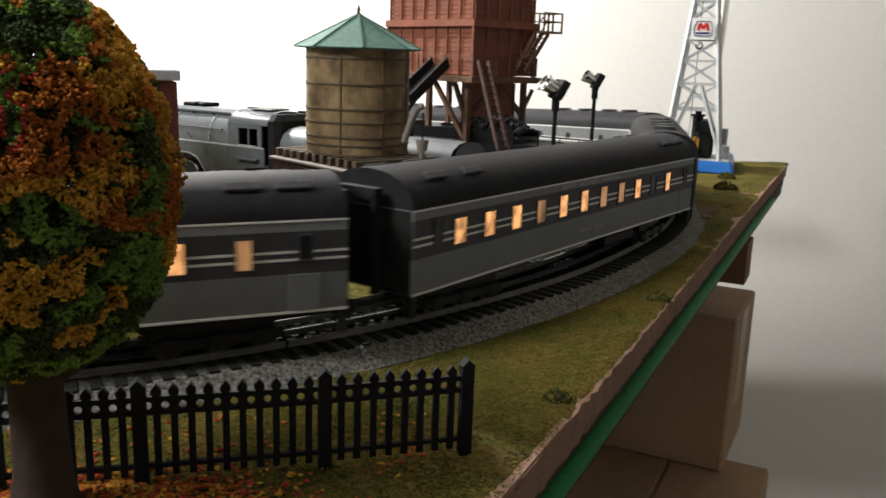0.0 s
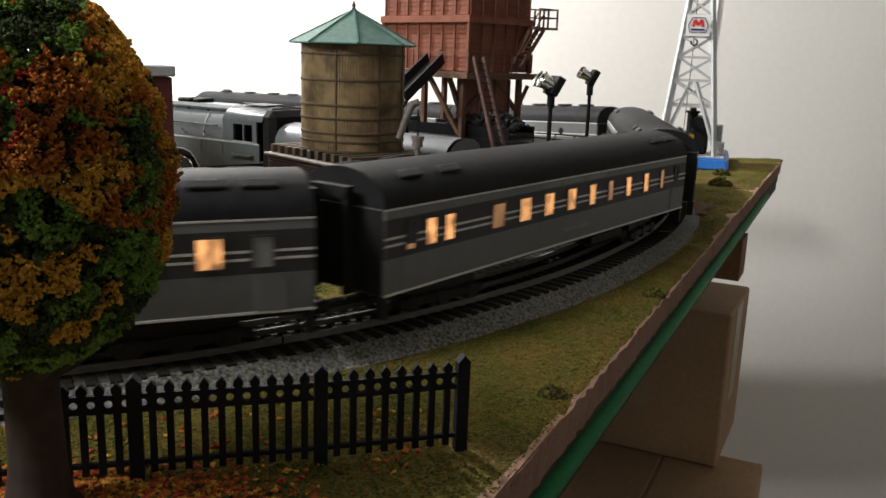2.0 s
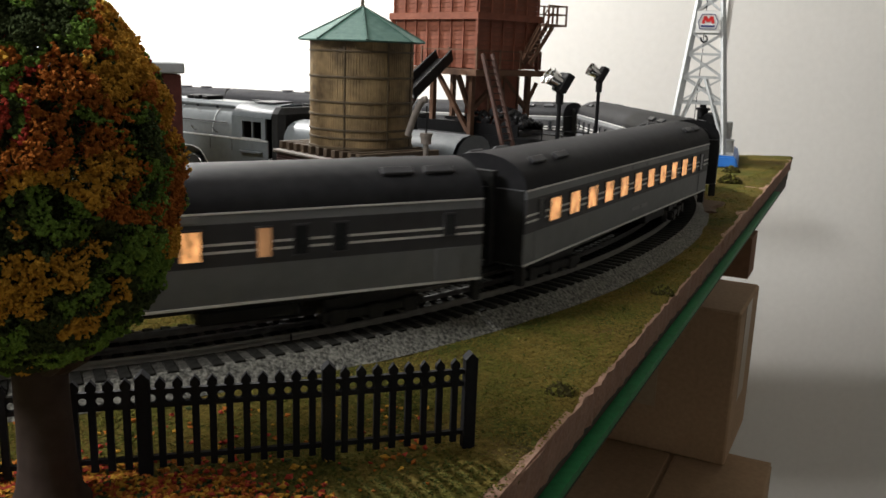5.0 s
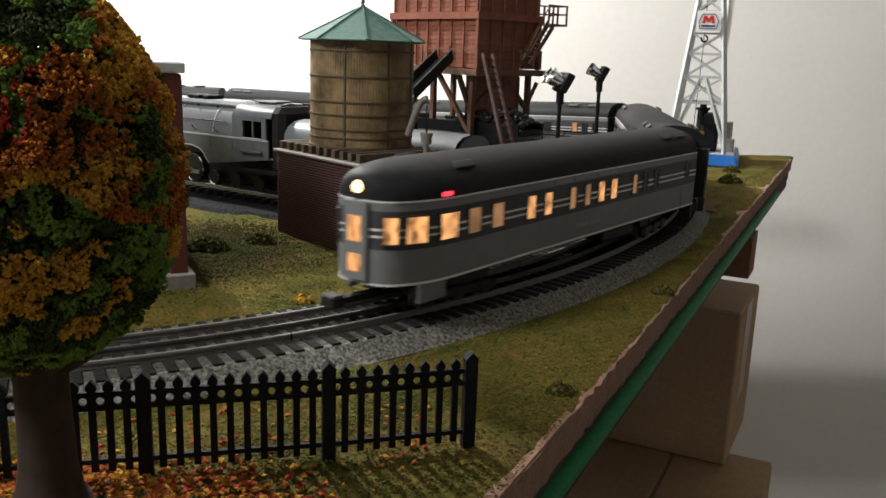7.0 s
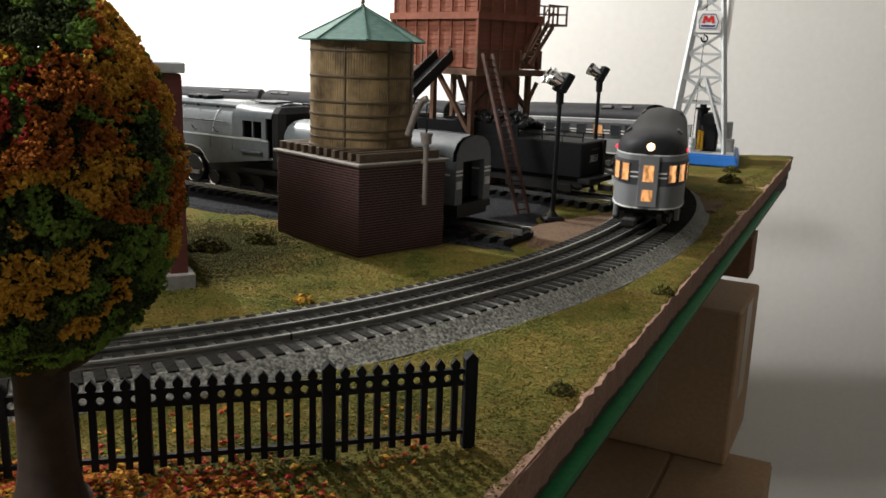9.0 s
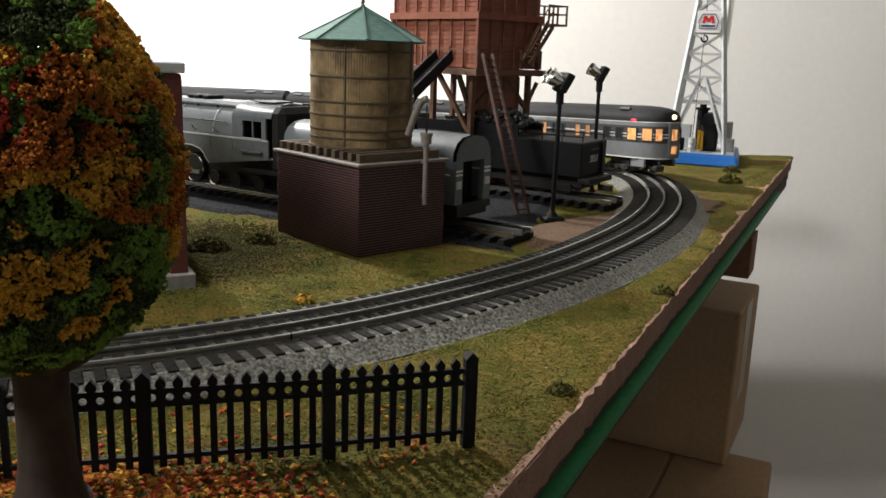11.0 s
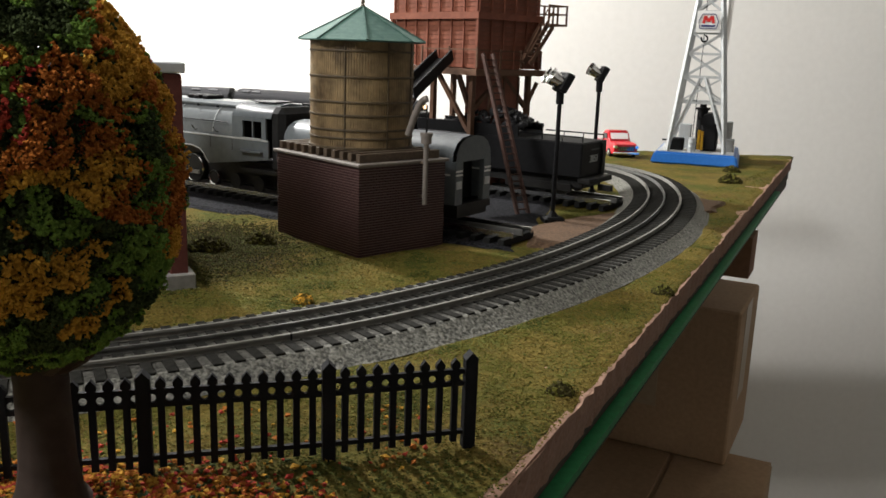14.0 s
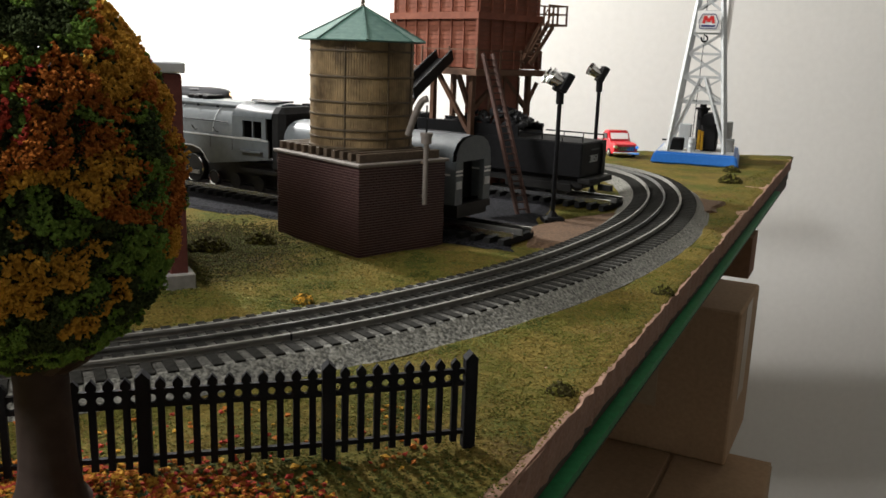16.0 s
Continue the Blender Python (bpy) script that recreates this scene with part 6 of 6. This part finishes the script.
def in_yard(x, y):
    d = Vector((x, y)) - Y1
    a, b = d.dot(YU), d.dot(YV)
    return a > -0.03 and -0.05 - 0.08 * min(1, max(0, a / 0.35)) < b


def build_turf():
    rnd = random.Random(21)
    places = []
    tries = 0
    while len(places) < 72000 and tries < 300000:
        tries += 1
        if rnd.random() < 0.62:
            x, y = rnd.uniform(-0.23, 0.24), rnd.uniform(0.24, 0.68)
        else:
            x, y = rnd.uniform(-0.35, 0.60), rnd.uniform(0.42, 1.52)
        if not inside_table(x, y, 0.001) or from_track(x, y) < 0.0495 or on_base(x, y) or in_yard(x, y):
            continue
        g = noise.noise(Vector((x * 26, y * 26, 2.0))) + 0.5 * noise.noise(Vector((x * 80, y * 80, 6.0)))
        edge = 0.0 if inside_table(x, y, 0.012) else -0.5
        front = 0.45 if y < 0.322 - 0.02 * math.sin(x * 40) and x > -0.06 else 0.0
        g += edge
        if g < -0.05 and rnd.random() < 0.45:
            continue
        k = 1 if g < -0.05 else (0 if g < 0.45 else 2)
        if rnd.random() < 0.25:
            k = rnd.choice((0, 0, 1, 2))
        if front and rnd.random() < 0.8:
            k = 2 if rnd.random() < 0.6 else 0
        s = rnd.uniform(0.00035, 0.00095) * (1.25 if y > 0.7 else 1.0) * (1.2 if g > 0.3 else 1)
        places.append((x, y, field(x, y) + 0.0004 + rnd.uniform(0, 0.0007), s, k))
    ob = clumps("turf_flock", places, [L_OLIVE, L_STRAW, L_MOSS], None, "", 0.5)
    tagged(ob, "loose olive and straw-coloured turf flock", "grass", kind="stuff")


build_turf()


def build_shade_flock():
    """Dark brown-green flock that puts shade between the brick buildings into the turf colour."""
    rnd = random.Random(77)
    places = []
    for i in range(16000):
        x, y = rnd.gauss(-0.180, 0.035), rnd.gauss(0.660, 0.050)
        if from_track(x, y) < 0.05 or on_base(x, y):
            continue
        places.append((x, y, field(x, y) + 0.0006 + rnd.uniform(0, 0.0010), rnd.uniform(0.0005, 0.0013), 0 if rnd.random() < 0.75 else 1))
    tagged(clumps("dark_flock", places, [M["shrub"], L_MOSS], None, "", 0.5), "dark brown-green flock painted in as shade on the turf", "grass", kind="stuff")


build_shade_flock()


def build_fallen_leaves():
    rnd = random.Random(33)
    places = []
    for i in range(5200):
        r = rnd.random()
        if r < 0.86:
            x, y = rnd.gauss(-0.112, 0.032), rnd.gauss(0.268, 0.013)
        else:
            x, y = rnd.uniform(-0.21, 0.0), rnd.uniform(0.29, 0.36)
            if rnd.random() < 0.72:
                continue
        if not inside_table(x, y, 0.003) or from_track(x, y) < 0.046:
            continue
        pile = max(0.0, 1 - ((x + 0.098) / 0.048) ** 2 - ((y - 0.271) / 0.02) ** 2)
        places.append((x, y, 0.0012 + rnd.uniform(0, 0.0035) * pile + field(x, y), rnd.uniform(0.0008, 0.0021), rnd.choice((0, 0, 1, 1, 1, 2, 2, 4))))
    tagged(clumps("fallen_leaves", places, LEAVES, None, "", 0.6), "fallen orange, red and yellow foam leaves", "leaves", kind="stuff")


build_fallen_leaves()


def build_bush(x, y, r, k, label):
    rnd = random.Random(int(x * 1000) + 99)
    t = thing("bush", label, "bush", pose(x, y, 0), group="low bushes")
    places = []
    for i in range(420):
        a, q = rnd.uniform(0, 2 * math.pi), rnd.random() ** 0.5
        places.append((r * q * math.cos(a), r * q * math.sin(a) * 0.7, 0.0008 + rnd.random() * r * 0.75 * (1 - q * q * 0.8), rnd.uniform(0.0010, 0.0024), 0 if rnd.random() < 0.7 else 1))
    clumps("foliage", places, [M["shrub"], L_OLIVE] if k else [L_STRAW, L_YELLOW], t)


build_bush(0.386, 1.144, 0.0165, 1, "low dark green bush near the derrick")
build_bush(0.426, 1.262, 0.013, 1, "low dark green bush near the derrick")
build_bush(-0.150, 0.680, 0.012, 1, "dark green bush beside the brick base")
build_bush(-0.184, 0.649, 0.0165, 1, "dark green bush beside the brick base")
build_bush(0.154, 0.569, 0.007, 1, "small green tuft by the table edge")
build_bush(0.059, 0.384, 0.006, 1, "small green tuft by the table edge")
build_bush(-0.088, 0.519, 0.006, 0, "pale yellow grass tuft beside the track")


# ---- brick building behind the tree ----
def build_station():
    m = frame_of((-0.1725, 0.546), 0.89, 0.456) @ Matrix.Scale(1.03, 4)
    t = thing("brick_building", "dark red brick building with pale slate roof", "building", m)
    w, d, h = 0.20, 0.30, 0.140
    body = part("wall", boxed(-w, 0.0, 0.0, -0.001, d, h), M["mortar"], t, "dark red brick wall")
    rnd = random.Random(9)
    for wd, mm in ((w, pose(-w, 0.0, 0.012)), (d, pose(-0.001, 0.0, 0.012, 0, 0, 90))):
        me = brick_skin(wd, h - 0.014, 0.0007, 42, 0.0080, rnd)
        me.materials.append(M["brickred"])
        tagged(again("brickwork", me, mm, body), kind="stuff")
    part("pilaster", boxed(-0.0085, -0.0035, 0.010, 0.0025, 0.010, h - 0.004, bevel=0.0005), M["brickred"], t, "brick corner pilaster")
    part("foundation", boxed(-0.012, -0.0075, -0.0005, 0.0065, 0.014, 0.0105, bevel=0.0008), M["concrete"], t, "grey concrete corner footing")
    part("foundation_wall", boxed(-w, -0.003, -0.0005, -0.012, 0.003, 0.0085), M["concrete"], t)
    part("cornice", boxed(-w - 0.004, -0.005, h - 0.0035, 0.0045, d + 0.004, h + 0.003, bevel=0.0008), M["slate"], t, "pale stone cornice")
    bm = bmesh.new()
    z0, z1 = h + 0.003, h + 0.024
    pts = [(-w - 0.003, -0.003, z0), (0.003, -0.003, z0), (0.003, d, z0), (-w - 0.003, d, z0), (-w * 0.55, 0.07, z1), (-w * 0.45, d - 0.07, z1)]
    v = [bm.verts.new(p) for p in pts]
    for f in ((0, 1, 4), (1, 2, 5, 4), (2, 3, 5), (3, 0, 4, 5), (3, 2, 1, 0)):
        bm.faces.new([v[i] for i in f])
    part("roof", bm, M["slate"], t, "pale slate hipped roof")
    tw = part("roof_tower", boxed(-0.125, 0.05, h + 0.012, -0.088, 0.09, h + 0.120, bevel=0.001), M["darkgrey"], t, "grey corrugated roof tower")
    for i in range(12):
        part("corrugation", boxed(-0.1245 + i * 0.0032, 0.0485, h + 0.024, -0.1231 + i * 0.0032, 0.050, h + 0.12), M["grey"], tw)


build_station()


# ---- cardboard boxes under the table ----
def build_carton(x, y, z, sx, sy, sz, turn, label, seam=True):
    t = thing("cardboard_box", label, "box", pose(x, y, z, 0, 0, turn), group="stored cardboard boxes")
    part("shell", boxed(0, 0, 0, sx, sy, sz, bevel=0.003), M["card"], t)
    if seam:
        for a, b in ((0.0015, sy / 2 - 0.003), (sy / 2 + 0.003, sy - 0.0015)):
            fl = part("flap", boxed(0.001, a, sz, sx - 0.001, b, sz + 0.003, bevel=0.001), M["card"], t)
    part("packing_tape", boxed(sx * 0.42, -0.0006, sz * 0.3, sx * 0.58, 0.0003, sz - 0.004), M["tape"], t, "strip of packing tape")
    part("packing_tape", boxed(sx - 0.0003, sy * 0.30, sz * 0.35, sx + 0.0006, sy * 0.62, sz - 0.004), M["tape"], t, "strip of packing tape")
    return t


build_carton(0.198, 1.285, -0.4295, 0.262, 0.19, 0.2395, -27, "tall brown cardboard box with taped sides", False)
build_carton(0.338, 0.826, FLOOR_Z, 0.40, 0.282, -0.433 - FLOOR_Z, 64.2, "closed brown cardboard box with open seam")
build_carton(-0.35, 0.98, FLOOR_Z, 0.36, 0.36, -0.433 - FLOOR_Z, 12, "closed brown cardboard box with open seam")
build_carton(0.10, 1.58, FLOOR_Z, 0.40, 0.35, 0.60, 5, "large brown cardboard box")

# ---- wall marks, cord, ceiling lamps ----
def wall_patch(x, z, r, name="wall_patch"):
    rnd = random.Random(int(x * 100 + z * 1000))
    bm = bmesh.new()
    out = [(x + r * rnd.uniform(0.7, 1.2) * math.cos(2 * math.pi * i / 14), z + r * rnd.uniform(0.7, 1.2) * math.sin(2 * math.pi * i / 14)) for i in range(14)]
    prism(bm, out, 0, 0.0005)
    bmesh.ops.transform(bm, matrix=pose(0, 2.2499, 0, 90), verts=bm.verts)
    return tagged(finish(name, bm, M["wall"]), "small patch of filler on the wall", "wall patch", "patches on the wall", "structure")


for x, z, r in ((0.80, 0.315, 0.017), (0.865, 0.315, 0.014), (0.68, 0.35, 0.009), (0.92, 0.06, 0.009), (0.945, -0.21, 0.008), (1.01, -0.225, 0.007), (1.06, 0.22, 0.006), (0.98, 0.12, 0.006), (-0.465, 0.285, 0.009)):
    wall_patch(x, z, r)
bm = bmesh.new()
prev = None
for i in range(24):
    z = 1.745 - i * 0.0675
    p = Vector((0.745 - 0.05 * (i / 23) ** 2 + 0.004 * math.sin(i * 0.9), 2.2455, z))
    if prev:
        cyl(bm, prev, p, 0.0035, n=8)
    prev = p
tagged(finish("wall_cord", bm, M["signwhite"], smooth=True), "white cord hanging down the wall", "cord")


def ceiling_lamp(x, y, z, r):
    t = thing("pendant_lamp", "unseen bare bulb lamp, added over a light, hanging from the ceiling", "lamp", pose(x, y, 0), group="pendant lamps")
    bm = bmesh.new()
    cyl(bm, (0, 0, z + r + 0.02), (0, 0, CEIL_Z - 0.001), 0.003, n=8)
    part("flex", bm, M["signwhite"], t)
    bm = lathe(bmesh.new(), [(0.014, z + r + 0.005), (0.018, z + r + 0.012), (0.016, z + r + 0.035), (0.006, z + r + 0.045)], 16)
    part("socket", bm, M["signwhite"], t, "", True)


ceiling_lamp(LAMP_A[0], LAMP_A[1], LAMP_A[2], 0.07)
# unseen fitting to go with the added room fill
ceiling_lamp(LAMP_B[0], LAMP_B[1], LAMP_B[2], 0.15)


motions()
